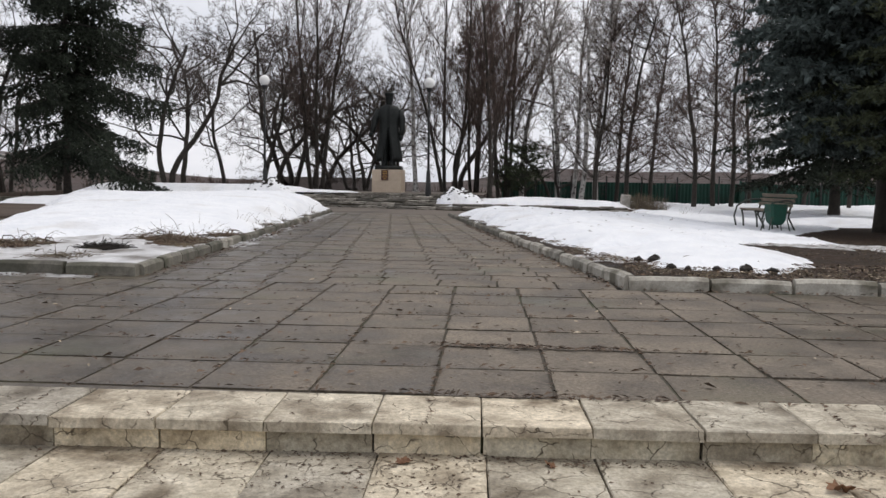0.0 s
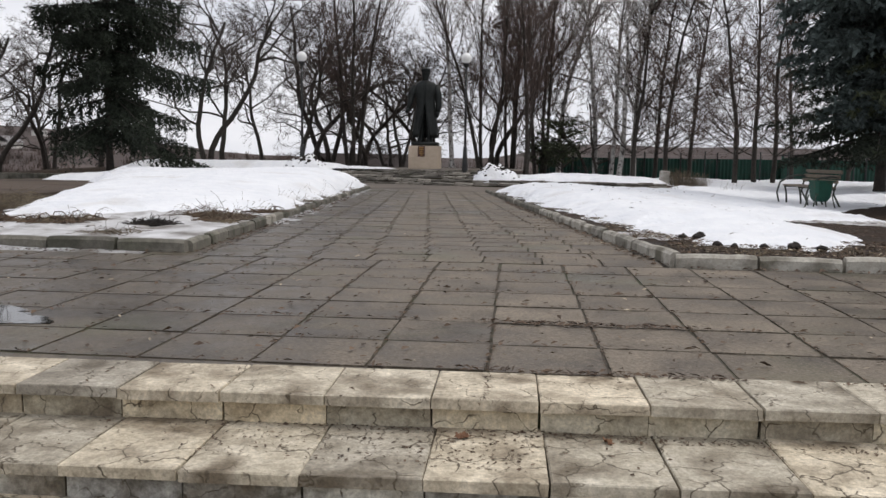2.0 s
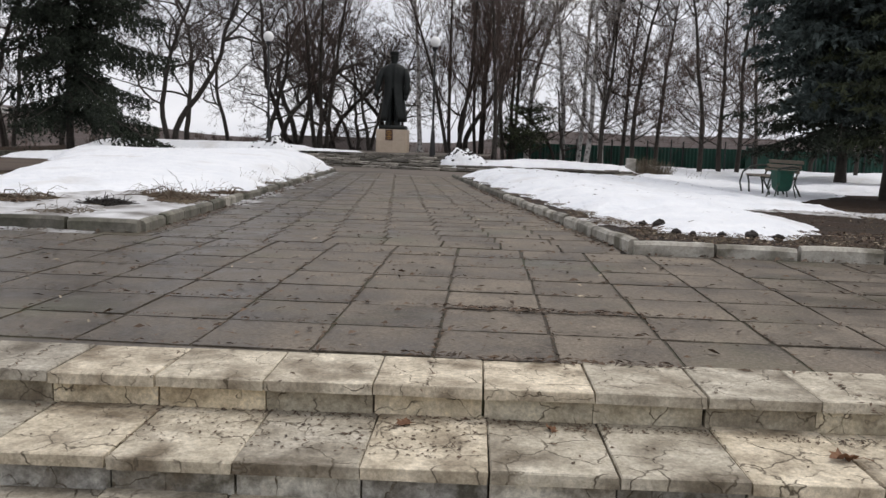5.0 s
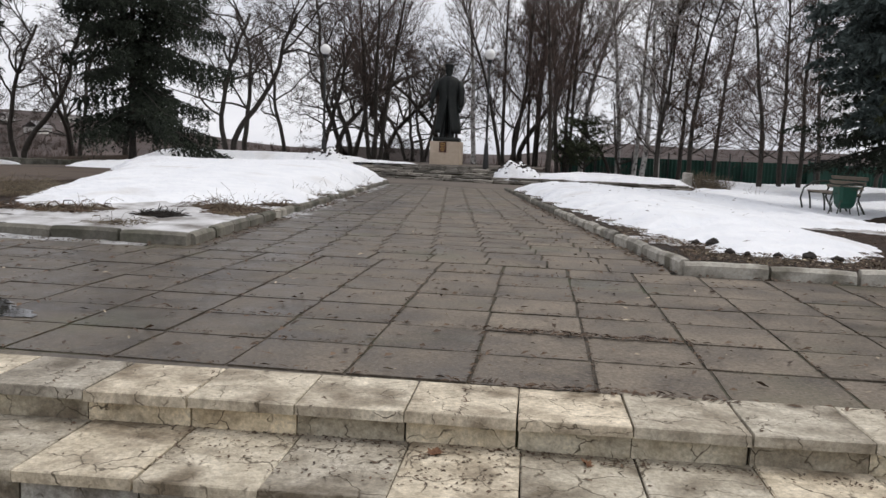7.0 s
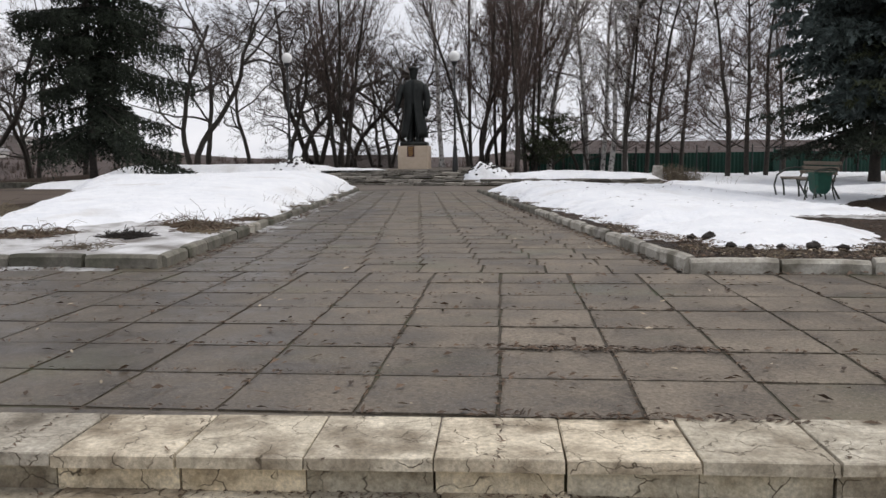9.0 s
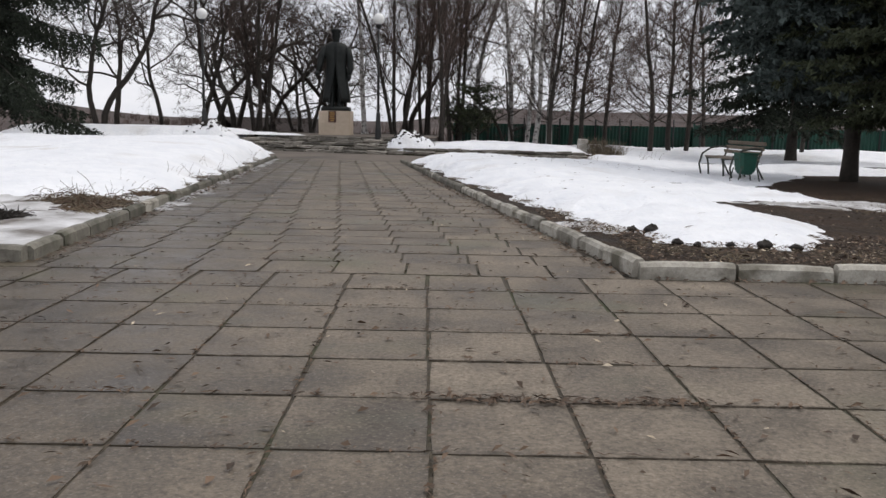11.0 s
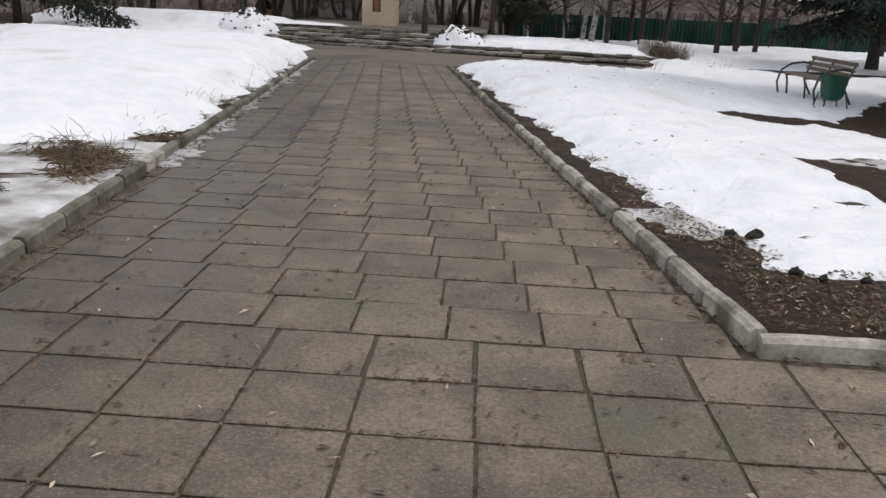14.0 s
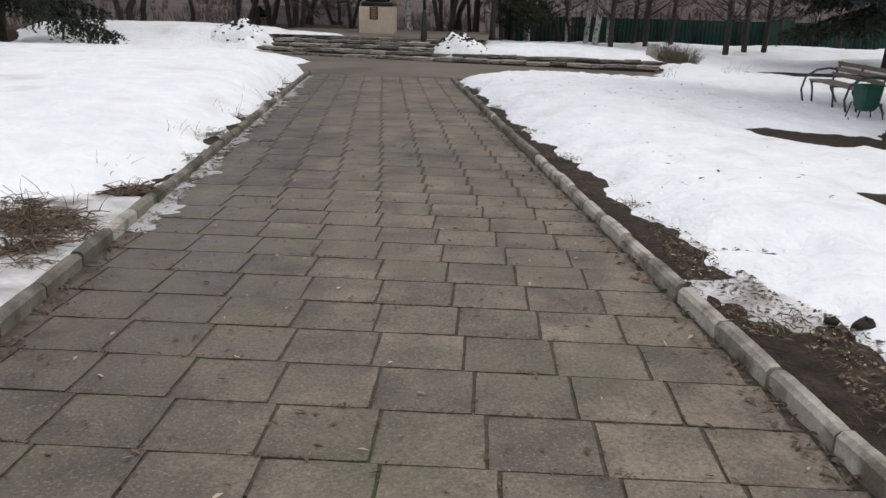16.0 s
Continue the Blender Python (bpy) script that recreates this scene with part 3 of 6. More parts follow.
def base_z(x, y):
    x, y = np.asarray(x, dtype=float), np.asarray(y, dtype=float)
    z = park_z(x, y) - 0.03
    # rise behind the steps on the terrace side
    quick = smooth01(7.9, 8.7, -x)
    up = (smooth01(1.4, 4.4, y - foot_y(x)) * (1 - quick) + smooth01(0.4, 1.6, y - foot_y(x)) * quick) * (1 - smooth01(-3.0, 1.0, x))
    z = z * (1 - up) + (TERRACE - 0.06) * up
    bank = smooth01(0.7, 1.3, y - foot_y(x)) * smooth01(-3.0, 0.5, x) * (1 - smooth01(4.0, 6.5, x)) * (1 - smooth01(34, 38, y))
    z = z * (1 - bank) - 0.10 * bank
    # the descent under the near stairs
    z = z + np.where(y < 2.7, -np.clip((2.45 - y) * 0.3, -0.1, 0.86) - 0.2, 0)
    # the fall to the valley behind the terrace and to the left
    back = smooth01(46, 95, np.hypot(x * 0.9 + 4, y)) * (1 - 0.9 * smooth01(0, 6, x) * (1 - smooth01(60, 120, y)))
    left = smooth01(16, 45, -x) * smooth01(5, 20, y)
    z = z - 6.0 * np.maximum(back, left * 0.35)
    r = np.hypot(x, y)
    az = np.arctan2(x, y)
    rise = 0.030 * smooth01(0.30, 0.62, -az) + 0.018 * smooth01(-0.1, 0.06, az)
    rise = rise + 0.0012 * np.sin(az * 9 + 1) + 0.0008 * np.sin(az * 31)
    far = smooth01(160, 900, r) * np.clip(r, 0, 1000)
    return z + far * rise + smooth01(160, 400, r) * 5.0 + wave_noise(x, y, 5, 3, 0.02) * 1.2 * smooth01(70, 200, r)


def bed_rise(x, y):
    """The flower beds on both sides of the path, filled almost to the top of their kerbs."""
    x, y = np.asarray(x, dtype=float), np.asarray(y, dtype=float)
    ends = smooth01(5.9, 5.98, y) * (1 - smooth01(21.5, 23.2, y))
    right = smooth01(0.04, 0.10, x - RIGHT(y)) * (1 - smooth01(4.2, 6.0, x))
    left = smooth01(0.04, 0.10, LEFT(y) - x) * (1 - smooth01(5.6, 8.0, -x))
    return 0.078 * ends * np.maximum(right, left)


def land_z(x, y):
    return base_z(x, y) + bed_rise(x, y)


def spread(lo, hi, step, far, ratio=1.22):
    mid = list(np.arange(lo, hi + 1e-6, step))
    up, d, v = [], step, hi
    while v < far:
        d *= ratio
        v += d
        up.append(v)
    dn, d, v = [], step, lo
    while v > -far:
        d *= ratio
        v -= d
        dn.append(v)
    return np.array(dn[::-1] + mid + up)


gx, gy = spread(-24, 20, 0.4, 3500), spread(-4, 52, 0.4, 3500)
GX, GY = np.meshgrid(gx, gy)
GZ = base_z(GX, GY) + wave_noise(GX, GY, 3, 3, 2.0) * 0.012
idx = np.arange(GX.size).reshape(GX.shape)
quads = np.stack([idx[:-1, :-1], idx[:-1, 1:], idx[1:, 1:], idx[1:, :-1]], axis=-1).reshape(-1, 4)
ground = new("ground", quick_mesh("ground", np.stack([GX, GY, GZ], -1).reshape(-1, 3), quads, M_GROUND, True))
tagged(ground, "damp dark soil running out to brown bare hills", "ground", kind="structure")

# ---- paving ----
T = 0.42


def tile_mesh(name, seed, w=T, d=T - 0.006, th=0.05, mat=None):
    """A cast tile with a slightly broken outline and a worn rim."""
    rs = random.Random(seed)
    hx, hy = (w - 0.011) / 2, (d - 0.019) / 2
    rim = []
    for ax, ay, bx, by in ((-1, -1, 1, -1), (1, -1, 1, 1), (1, 1, -1, 1), (-1, 1, -1, -1)):
        for k in range(4):
            t = k / 4 + (rs.uniform(-0.06, 0.06) if k else 0)
            rim.append(((ax + (bx - ax) * t) * hx + rs.uniform(-0.003, 0.002) * (1 if ax == bx or not k else 0.2),
                        (ay + (by - ay) * t) * hy + rs.uniform(-0.003, 0.002) * (1 if ay == by or not k else 0.2)))
    n = len(rim)
    v = [(x, y, -th) for x, y in rim] + [(x * (1 - 0.008), y * (1 - 0.008), rs.uniform(-0.0012, 0)) for x, y in rim]
    f = [(i, (i + 1) % n, n + (i + 1) % n, n + i) for i in range(n)] + [tuple(range(n, 2 * n))]
    return mesh_of(name, v, f, mat or M_TILE)


tiles_near, tiles_far = [], []
rsT = random.Random(4)
# plaza rows, from the step nosing up to the kerbs
for r in range(7):
    y = 5.37 - T * (r + 0.5)
    if r == 6:
        continue
    for c in range(-24, 26):
        x = 0.084 + T * (c + 0.5) + 0.04 * (5.37 - y)
        (tiles_near if abs(x) < 4.6 else tiles_far).append((x, y, 1))
# one row between the plaza and the kerb line, already in step with the path
PITCH = 0.407
T_PATH = 0.413
y = 5.37 + PITCH / 2
while y < PATH_END + 0.2:
    row_shift = -0.1393 * (y - 5.37) + rsT.uniform(-0.008, 0.008)
    for c in range(-40, 40):
        x = 0.034 + T_PATH * (c + 0.5) + row_shift
        if y < 5.75:
            x = 0.078 + T * (c + 0.5)   # still in step with the plaza
            if abs(x) < 10:
                (tiles_near if abs(x) < 3.6 else tiles_far).append((x, y, 0.0))
        elif LEFT(y) - 0.12 < x < RIGHT(y) + 0.12:
            (tiles_near if y < 10.6 else tiles_far).append((x, y, 0.0))
    y += PITCH

bed = Soup()
bed.add(([(-11, 2.62, -0.02), (0.3, 2.62, -0.02), (0.3, 2.84, -0.02), (-11, 2.84, -0.02)], [(0, 1, 2, 3)]))
for y0 in np.arange(2.84, 5.5, 0.5):
    bed.add(([(-11, y0, -0.006), (11, y0, -0.006), (11, y0 + 0.5, -0.006), (-11, y0 + 0.5, -0.006)], [(0, 1, 2, 3)]))
bed.add(([(-11, 5.84, -0.012), (11, 5.84, -0.012), (11, 5.95, -0.012), (-11, 5.95, -0.012)], [(0, 1, 2, 3)]))
for y0 in np.arange(5.95, PATH_END + 0.2, 0.5):
    y1 = y0 + 0.5
    q = [(float(LEFT(y0)) - 0.1, y0), (float(RIGHT(y0)) + 0.1, y0), (float(RIGHT(y1)) + 0.1, y1), (float(LEFT(y1)) - 0.1, y1)]
    bed.add(([(a, b, float(park_z(a, b)) - 0.006) for a, b in q], [(0, 1, 2, 3)]))
pavement = new("pavement", bed.mesh("pavement", M_JOINT))
tagged(pavement, "square grey concrete paving with gritty open joints", "paving", kind="structure")

TILE_MESHES = [tile_mesh("tile", 10 + i, w=T_PATH - 0.002, d=0.417) for i in range(6)]
TILE_PLAZA = [tile_mesh("tile", 20 + i, d=0.428) for i in range(6)]


def tile_pose(x, y, rs):
    """A tile laid on the fall of the path, a little uneven."""
    z = float(park_z(x, y))
    ax = math.degrees(math.atan(float(park_z(x, y + 0.1) - park_z(x, y - 0.1)) / 0.2))
    ay = -math.degrees(math.atan(float(park_z(x + 0.1, y) - park_z(x - 0.1, y)) / 0.2))
    return pose(x, y, z + rs.uniform(-0.0015, 0.0025), ax + rs.uniform(-0.22, 0.22), ay + rs.uniform(-0.22, 0.22), 1.0 + rs.uniform(-0.7, 0.7))


# ---- kerbs ----


def kerb_mesh(seed, mat, length=0.55, w=0.075, h=0.26):
    rs = random.Random(seed)
    v, f = [], []
    n = 7
    prof = [(-w / 2, -h), (-w / 2, -0.022), (-w / 2 + 0.02, 0.0), (w / 2 - 0.012, 0.002), (w / 2, -0.012), (w / 2, -h)]
    for i in range(n):
        x = -length / 2 + 0.009 + (length - 0.018) * i / (n - 1)
        chip = rs.uniform(0, 0.007) if rs.random() < 0.2 else rs.uniform(0, 0.0015)
        end = 0.005 if i in (0, n - 1) else 0
        for a, b in prof:
            v.append((x, a + (chip if a < 0 and b > -0.1 else 0), b - (chip * 0.8 + end if b > -0.05 else 0)))
    m = len(prof)
    for i in range(n - 1):
        for j in range(m - 1):
            f.append((i * m + j, (i + 1) * m + j, (i + 1) * m + j + 1, i * m + j + 1))
    f.append(tuple(range(m)))
    f.append(tuple((n - 1) * m + j for j in range(m))[::-1])
    return mesh_of("kerbstone", v, f, mat)


KERBS = [kerb_mesh(40 + i, M_KERB) for i in range(6)]
KERBS_MOSSY = [kerb_mesh(40 + i, M_KERB_MOSS) for i in range(6)]


def kerb_line(name, a, b, side, label, step=0.555, pale=99):
    """Kerbstones from a to b; side +1: the paved side lies to the right of the way from a to b."""
    line = holder(name, Matrix(), label=label, category="kerb", kind="structure")
    rs = random.Random(int(abs(a[0] * 31 + a[1] * 7 + b[0] * 3) * 10))
    a, b = Vector(a), Vector(b)
    d = (b - a).normalized()
    n = int((b - a).length / step)
    ang = math.degrees(math.atan2(d.y, d.x)) + (0 if side > 0 else 180)
    for i in range(n):
        p = a + d * (step * (i + 0.5))
        z = float(park_z(p.x, p.y)) + 0.092 + rs.uniform(-0.012, 0.008)
        fall = math.degrees(math.atan2(float(park_z(p.x + d.x * 0.2, p.y + d.y * 0.2)) - float(park_z(p.x, p.y)), 0.2)) * side
        child("kerbstone", (KERBS_MOSSY if "mossy" in label or (i >= pale and rs.random() < 0.9) else KERBS)[rs.randrange(6)], line,
              pose(p.x + rs.uniform(-0.006, 0.006), p.y + rs.uniform(-0.006, 0.006), z, rs.uniform(-1.2, 1.2), -fall + rs.uniform(-0.4, 0.4), ang + rs.uniform(-0.8, 0.8)))
    return line


kerb_line("kerb_path_right", (1.275, 5.90), (RIGHT(PATH_END) + 0.035, PATH_END), -1, "worn pale concrete kerb along the path and flower bed", pale=12)
kerb_line("kerb_path_left", (-2.285, 5.99), (LEFT(PATH_END) - 0.035, PATH_END), 1, "worn concrete kerb along the path, darkened by moss and dirt", pale=0)
kerb_line("kerb_plaza_right", (1.25, 5.86), (12.5, 5.9), 1, "worn pale concrete kerb between plaza and flower bed")
kerb_line("kerb_plaza_left", (-2.26, 5.95), (-12.5, 6.1), -1, "worn mossy concrete kerb between plaza and flower bed")

kerb_line("kerb_side_road", (-28.0, 31.9), (-16.6, 31.6), 1, "worn mossy concrete kerb along the far edge of the side road")

# ---- near stairs, faced with stamped tiles ----
RISE, TREAD, CAPW = 0.105, 0.37, 0.326
# the flight stands a little askew to the plaza
stairs = holder("stairs", Matrix.Translation((0.037, 2.488, 0.004)) @ Matrix.Rotation(radians(2.7), 4, "Z") @ Matrix.Translation((-0.037, -2.5, 0)), label="broad outdoor stairs faced with cream and grey stamped tiles", category="stairs", kind="structure")
core = Soup()
for s in range(9):
    core.add(box_data(0, 2.50 - TREAD * s + 0.055 + 0.6, -RISE * s - 0.035 - 0.3, 22, 1.2 - 0.002 * s, 0.6))
child("stair_core", core.mesh("stair_core", M_JOINT), stairs)


def cap_mesh(seed, w, d, th=0.034, mat=None):
    rs = random.Random(seed)
    v, f = box_data(0, 0, -th / 2, w - 0.0055, d - 0.004, th, 0.0035)
    return mesh_of("cap_tile", [(x + rs.uniform(-0.002, 0.002), y + rs.uniform(-0.002, 0.002), z + rs.uniform(-0.001, 0.001)) for x, y, z in v], f, mat or M_CAP)


CAPS = [cap_mesh(70 + i, CAPW, 0.335) for i in range(4)]
CAPS2 = [cap_mesh(80 + i, CAPW, TREAD + 0.075, mat=M_TREAD) for i in range(4)]
RISERS = []
for i in range(3):
    v, f = box_data(0, 0, 0, CAPW - 0.006, 0.016, RISE - 0.030, 0.002)
    RISERS.append(mesh_of("riser_tile", v, f, M_RISER))
RISERS_LIME = [mesh_of("riser_tile", v, f, M_RISER_LIME) for i in range(3)]
rs = random.Random(9)
for s in range(8):
    span = 12 if s < 4 else 8
    slip = (0.0, 0.013)[s] if s < 2 else rs.uniform(-0.02, 0.02)
    for c in range(-span, span + 1):
        x = 0.037 + CAPW * (c + 0.5) + slip
        top = -RISE * s
        front = 2.50 - TREAD * s
        deep = 0.335 if s == 0 else TREAD + 0.075
        child("cap_tile", (CAPS if s == 0 else CAPS2)[rs.randrange(4)], stairs,
              pose(x, front + deep / 2, top + rs.uniform(-0.002, 0.003), rs.uniform(-0.5, 0.3), rs.uniform(-0.4, 0.4), rs.choice((0, 0, 180)) + rs.uniform(-0.4, 0.4)))
        child("riser_tile", (RISERS_LIME if s == 1 else RISERS)[rs.randrange(3)], stairs,
              pose(x + rs.uniform(-0.002, 0.002), front + 0.046 + rs.uniform(-0.002, 0.002), top - 0.035 - (RISE - 0.035) / 2, rs.choice((0, 180)), 0, 0))
landing = new("landing", Soup().add(box_data(0, -2.62, -RISE * 8 - 0.1, 22, 5.0, 0.2)).mesh("landing", M_TILE))
tagged(landing, "grey concrete landing below the stairs", "paving", kind="structure")

# ---- cross alley and side road ----


def sheet(name, x0, x1, y0, y1, step, lift, mat, zf, inside=None):
    xs, ys = np.arange(x0, x1 + 1e-6, step), np.arange(y0, y1 + 1e-6, step)
    X, Y = np.meshgrid(xs, ys)
    Z = zf(X, Y) + lift
    ii = np.arange(X.size).reshape(X.shape)
    q = np.stack([ii[:-1, :-1], ii[:-1, 1:], ii[1:, 1:], ii[1:, :-1]], -1).reshape(-1, 4)
    if inside is not None:
        keep = inside(X, Y).reshape(-1)
        q = q[keep[q].any(axis=1)]
        used = np.unique(q)
        remap = np.full(X.size, -1)
        remap[used] = np.arange(len(used))
        P = np.stack([X, Y, Z], -1).reshape(-1, 3)[used]
        return quick_mesh(name, P, remap[q], mat, True)
    return quick_mesh(name, np.stack([X, Y, Z], -1).reshape(-1, 3), q, mat, True)


alley = new("alley", sheet("alley", -9.5, 5.0, 23.3, 31.3, 0.5, 0.0, M_ASPHALT, lambda x, y: park_z(x, y) - 0.006))
tagged(alley, "worn grey asphalt alley crossing before the steps", "paving", kind="structure")
side_road = new("side_road", sheet("side_road", -40, -9.5, 8.0, 31.5, 0.5, 0.012, M_TRACK, land_z))
tagged(side_road, "damp brown earth side road", "road", kind="structure")

for name, x0, x1, side in (("bed_right", -0.9, 6.2, 1), ("bed_left", -8.2, -2.2, -1)):
    bed_soil = sheet(name, x0, x1, 5.92, 23.3, 0.09, 0.0, M_SOIL,
                     lambda x, y: land_z(x, y) + 0.012 * wave_noise(x, y, 19, 3, 7.0) + 0.008 * wave_noise(x, y, 20, 3, 26.0) - 0.02 + 0.02 * smooth01(0.02, 0.07, bed_rise(x, y)),
                     inside=lambda x, y: (side * (x - (RIGHT(y) if side > 0 else LEFT(y))) > 0.03) & (bed_rise(x, y) > 0.004))
    tagged(new(name, bed_soil), "dark damp soil of the flower bed inside its kerb", "flower bed", kind="structure")

# ---- terrace steps of stone ledges ----
terrace = holder("terrace_steps", Matrix(), label="weathered dark stone ledge steps up to the statue terrace", category="stairs", kind="structure")
rs = random.Random(21)
LEDGES = []
for i in range(6):
    r2 = random.Random(90 + i)
    v, f = box_data(0, 0, 0, 1.0, 1.0, 1.0, 0.06)
    LEDGES.append(mesh_of("ledge_stone", [(x + r2.uniform(-0.02, 0.02), y + r2.uniform(-0.04, 0.04), z + r2.uniform(-0.05, 0.05)) for x, y, z in v], f, M_STEPSTONE))
tilt = math.degrees(math.atan(-0.15))
for s in range(5):
    top = -0.27 + 0.5 * (s + 1) / 5 + 0.0
    x = -12.0 if s < 2 else -8.0
    end = 4.4 if s < 2 else (3.4 if s == 2 else -0.9)
    while x < end:
        w = rs.uniform(0.3, 0.8)
        yc = float(foot_y(x + w / 2)) + 0.85 * s + 0.21
        h = 0.09
        child("ledge_stone", LEDGES[rs.randrange(6)], terrace,
              pose(x + w / 2, yc, top - h / 2 + rs.uniform(-0.03, 0.015), rs.uniform(-2, 2), rs.uniform(-2, 2), tilt + rs.uniform(-3, 3)) @ Matrix.Diagonal((w - 0.03, 0.5, h, 1)))
        x += w
back = Soup()
for s in range(5):
    top = -0.27 + 0.5 * (s + 1) / 5 - 0.05
    x0, x1 = (-12.0, 4.4) if s < 2 else ((-8.0, 3.4) if s == 2 else (-8.0, -0.9))
    y0 = 0.85 * s + 0.05
    q = [(x0, float(foot_y(x0)) + y0), (x1, float(foot_y(x1)) + y0), (x1, float(foot_y(x1)) + y0 + 1.2), (x0, float(foot_y(x0)) + y0 + 1.2)]
    v = [(a, b, top - 0.5) for a, b in q] + [(a, b, top) for a, b in q]
    back.add((v, [(4, 5, 6, 7)] + [(i, (i + 1) % 4, 4 + (i + 1) % 4, 4 + i) for i in range(4)]))
child("step_core", back.mesh("step_core", M_JOINT), terrace)
terrace_floor = new("terrace_floor", sheet("terrace_floor", -9.0, -0.5, 33.6, 41.2, 0.6, 0.0, M_ASPHALT, lambda x, y: TERRACE - 0.02 + 0 * x + 0.006 * wave_noise(x, y, 2)))
tagged(terrace_floor, "grey concrete terrace around the statue", "paving", kind="structure")

# ---- snow ----


def poly_dist(X, Y, poly):
    """Distance to a polygon's edge, positive inside."""
    P = np.array(poly, dtype=float)
    d = np.full(X.shape, 1e9)
    inside = np.zeros(X.shape, dtype=bool)
    for (x0, y0), (x1, y1) in zip(P, np.roll(P, -1, axis=0)):
        ex, ey = x1 - x0, y1 - y0
        t = np.clip(((X - x0) * ex + (Y - y0) * ey) / (ex * ex + ey * ey), 0, 1)
        d = np.minimum(d, np.hypot(X - x0 - t * ex, Y - y0 - t * ey))
        cross = ((y0 > Y) != (y1 > Y)) & (X < (x1 - x0) * (Y - y0) / (y1 - y0 + 1e-12) + x0)
        inside ^= cross
    return np.where(inside, d, -d)


SNOWS = []


def snow_sheet(name, poly, depth, step, label, seed, ragged=0.35, edge=0.5, holes=(), ground_z=land_z, dimple=0.03, mat=None, lift=0.02, lumps=9.0):
    P = np.array(poly)
    xs = np.arange(P[:, 0].min() - 0.6, P[:, 0].max() + 0.6, step)
    ys = np.arange(P[:, 1].min() - 0.6, P[:, 1].max() + 0.6, step)
    X, Y = np.meshgrid(xs, ys)
    d = poly_dist(X, Y, poly) + wave_noise(X, Y, seed, 4, 1.7) * ragged * 0.6 + wave_noise(X, Y, seed + 1, 3, 7.0) * 0.09
    for hp in holes:
        d = np.minimum(d, -poly_dist(X, Y, hp) + wave_noise(X, Y, seed + 2, 4, 3.0) * 0.25)
    dep = depth(X, Y)
    th = dep * (1 - np.exp(-np.clip(d, 0, None) / edge * 2.2)) + np.where(d < 0, d * 0.25, 0) + 0.004
    bumps = (wave_noise(X, Y, seed + 3, 3, 1.1) * 0.03 + wave_noise(X, Y, seed + 4, 3, lumps) * dimple) * smooth01(0.0, 0.6, d)
    Z = ground_z(X, Y) + lift + th + bumps
    keep = d > -0.15
    ii = np.arange(X.size).reshape(X.shape)
    q = np.stack([ii[:-1, :-1], ii[:-1, 1:], ii[1:, 1:], ii[1:, :-1]], -1).reshape(-1, 4)
    q = q[keep.reshape(-1)[q].any(axis=1)]
    used = np.unique(q)
    remap = np.full(X.size, -1)
    remap[used] = np.arange(len(used))
    ob = new(name, quick_mesh(name, np.stack([X, Y, Z], -1).reshape(-1, 3)[used], remap[q], mat or M_SNOW, True))
    SNOWS.append((xs, ys, Z, d))
    return tagged(ob, label, "snow", kind="stuff")


snow_sheet("snow", [(-0.95, 23.0), (-0.25, 17.5), (0.24, 14.9), (0.46, 13.5), (0.76, 11.8), (0.95, 10.9), (1.0, 10.2), (1.14, 9.6), (1.26, 9.1), (1.36, 8.75), (1.48, 8.3), (1.6, 7.95),
                    (1.7, 7.72), (1.74, 7.3), (1.7, 7.0), (1.8, 6.86), (2.0, 6.84), (2.3, 6.86), (2.62, 6.82), (2.88, 6.95), (3.0, 7.25), (3.2, 7.9), (3.34, 8.5), (3.12, 9.1), (3.1, 9.5), (3.18, 10.4), (3.15, 11.15),
                    (3.7, 11.4), (4.6, 11.6), (5.3, 12.4), (5.1, 13.6), (4.4, 14.0), (3.9, 14.0), (3.5, 14.4), (3.2, 15.2), (3.24, 15.7), (3.7, 15.9), (4.3, 15.6), (5.2, 15.9), (6.2, 17.4), (7.2, 19.4), (8.6, 21.4), (9.2, 23.0), (13, 24.2), (14, 25.5), (9.5, 26.8),
                    (6.0, 26.3), (3.4, 25.2), (1.6, 25.4), (0.2, 24.2)],
           lambda x, y: 0.09 + 0.09 * smooth01(7, 10, y) * np.exp(-((x - 2.2 + 0.12 * (y - 9)) / 1.3) ** 2) + 0.10 * smooth01(12, 19, y) * (1 - smooth01(3.0, 5.5, x)) - 0.04 * smooth01(4.0, 5.5, x),
           0.07, "old melting snow over the flower bed, ragged and dirty-edged", 31, ragged=0.17, lift=0.0, dimple=0.03, lumps=15.0,
           holes=[[(2.6, 8.95), (2.9, 9.0), (3.1, 8.9), (2.75, 8.75)], [(1.35, 8.95), (1.62, 8.85), (1.7, 8.97), (1.45, 9.05)]])
snow_sheet("snow_crust", [(1.2, 8.25), (1.22, 7.85), (1.4, 7.72), (1.65, 7.8), (1.65, 8.2), (1.4, 8.5)],
           lambda x, y: 0.014 + 0 * x, 0.04, "thin grey ice left at the edge of the melting snow", 91, ragged=0.4, edge=0.3, mat=M_CRUST, lift=0.01)
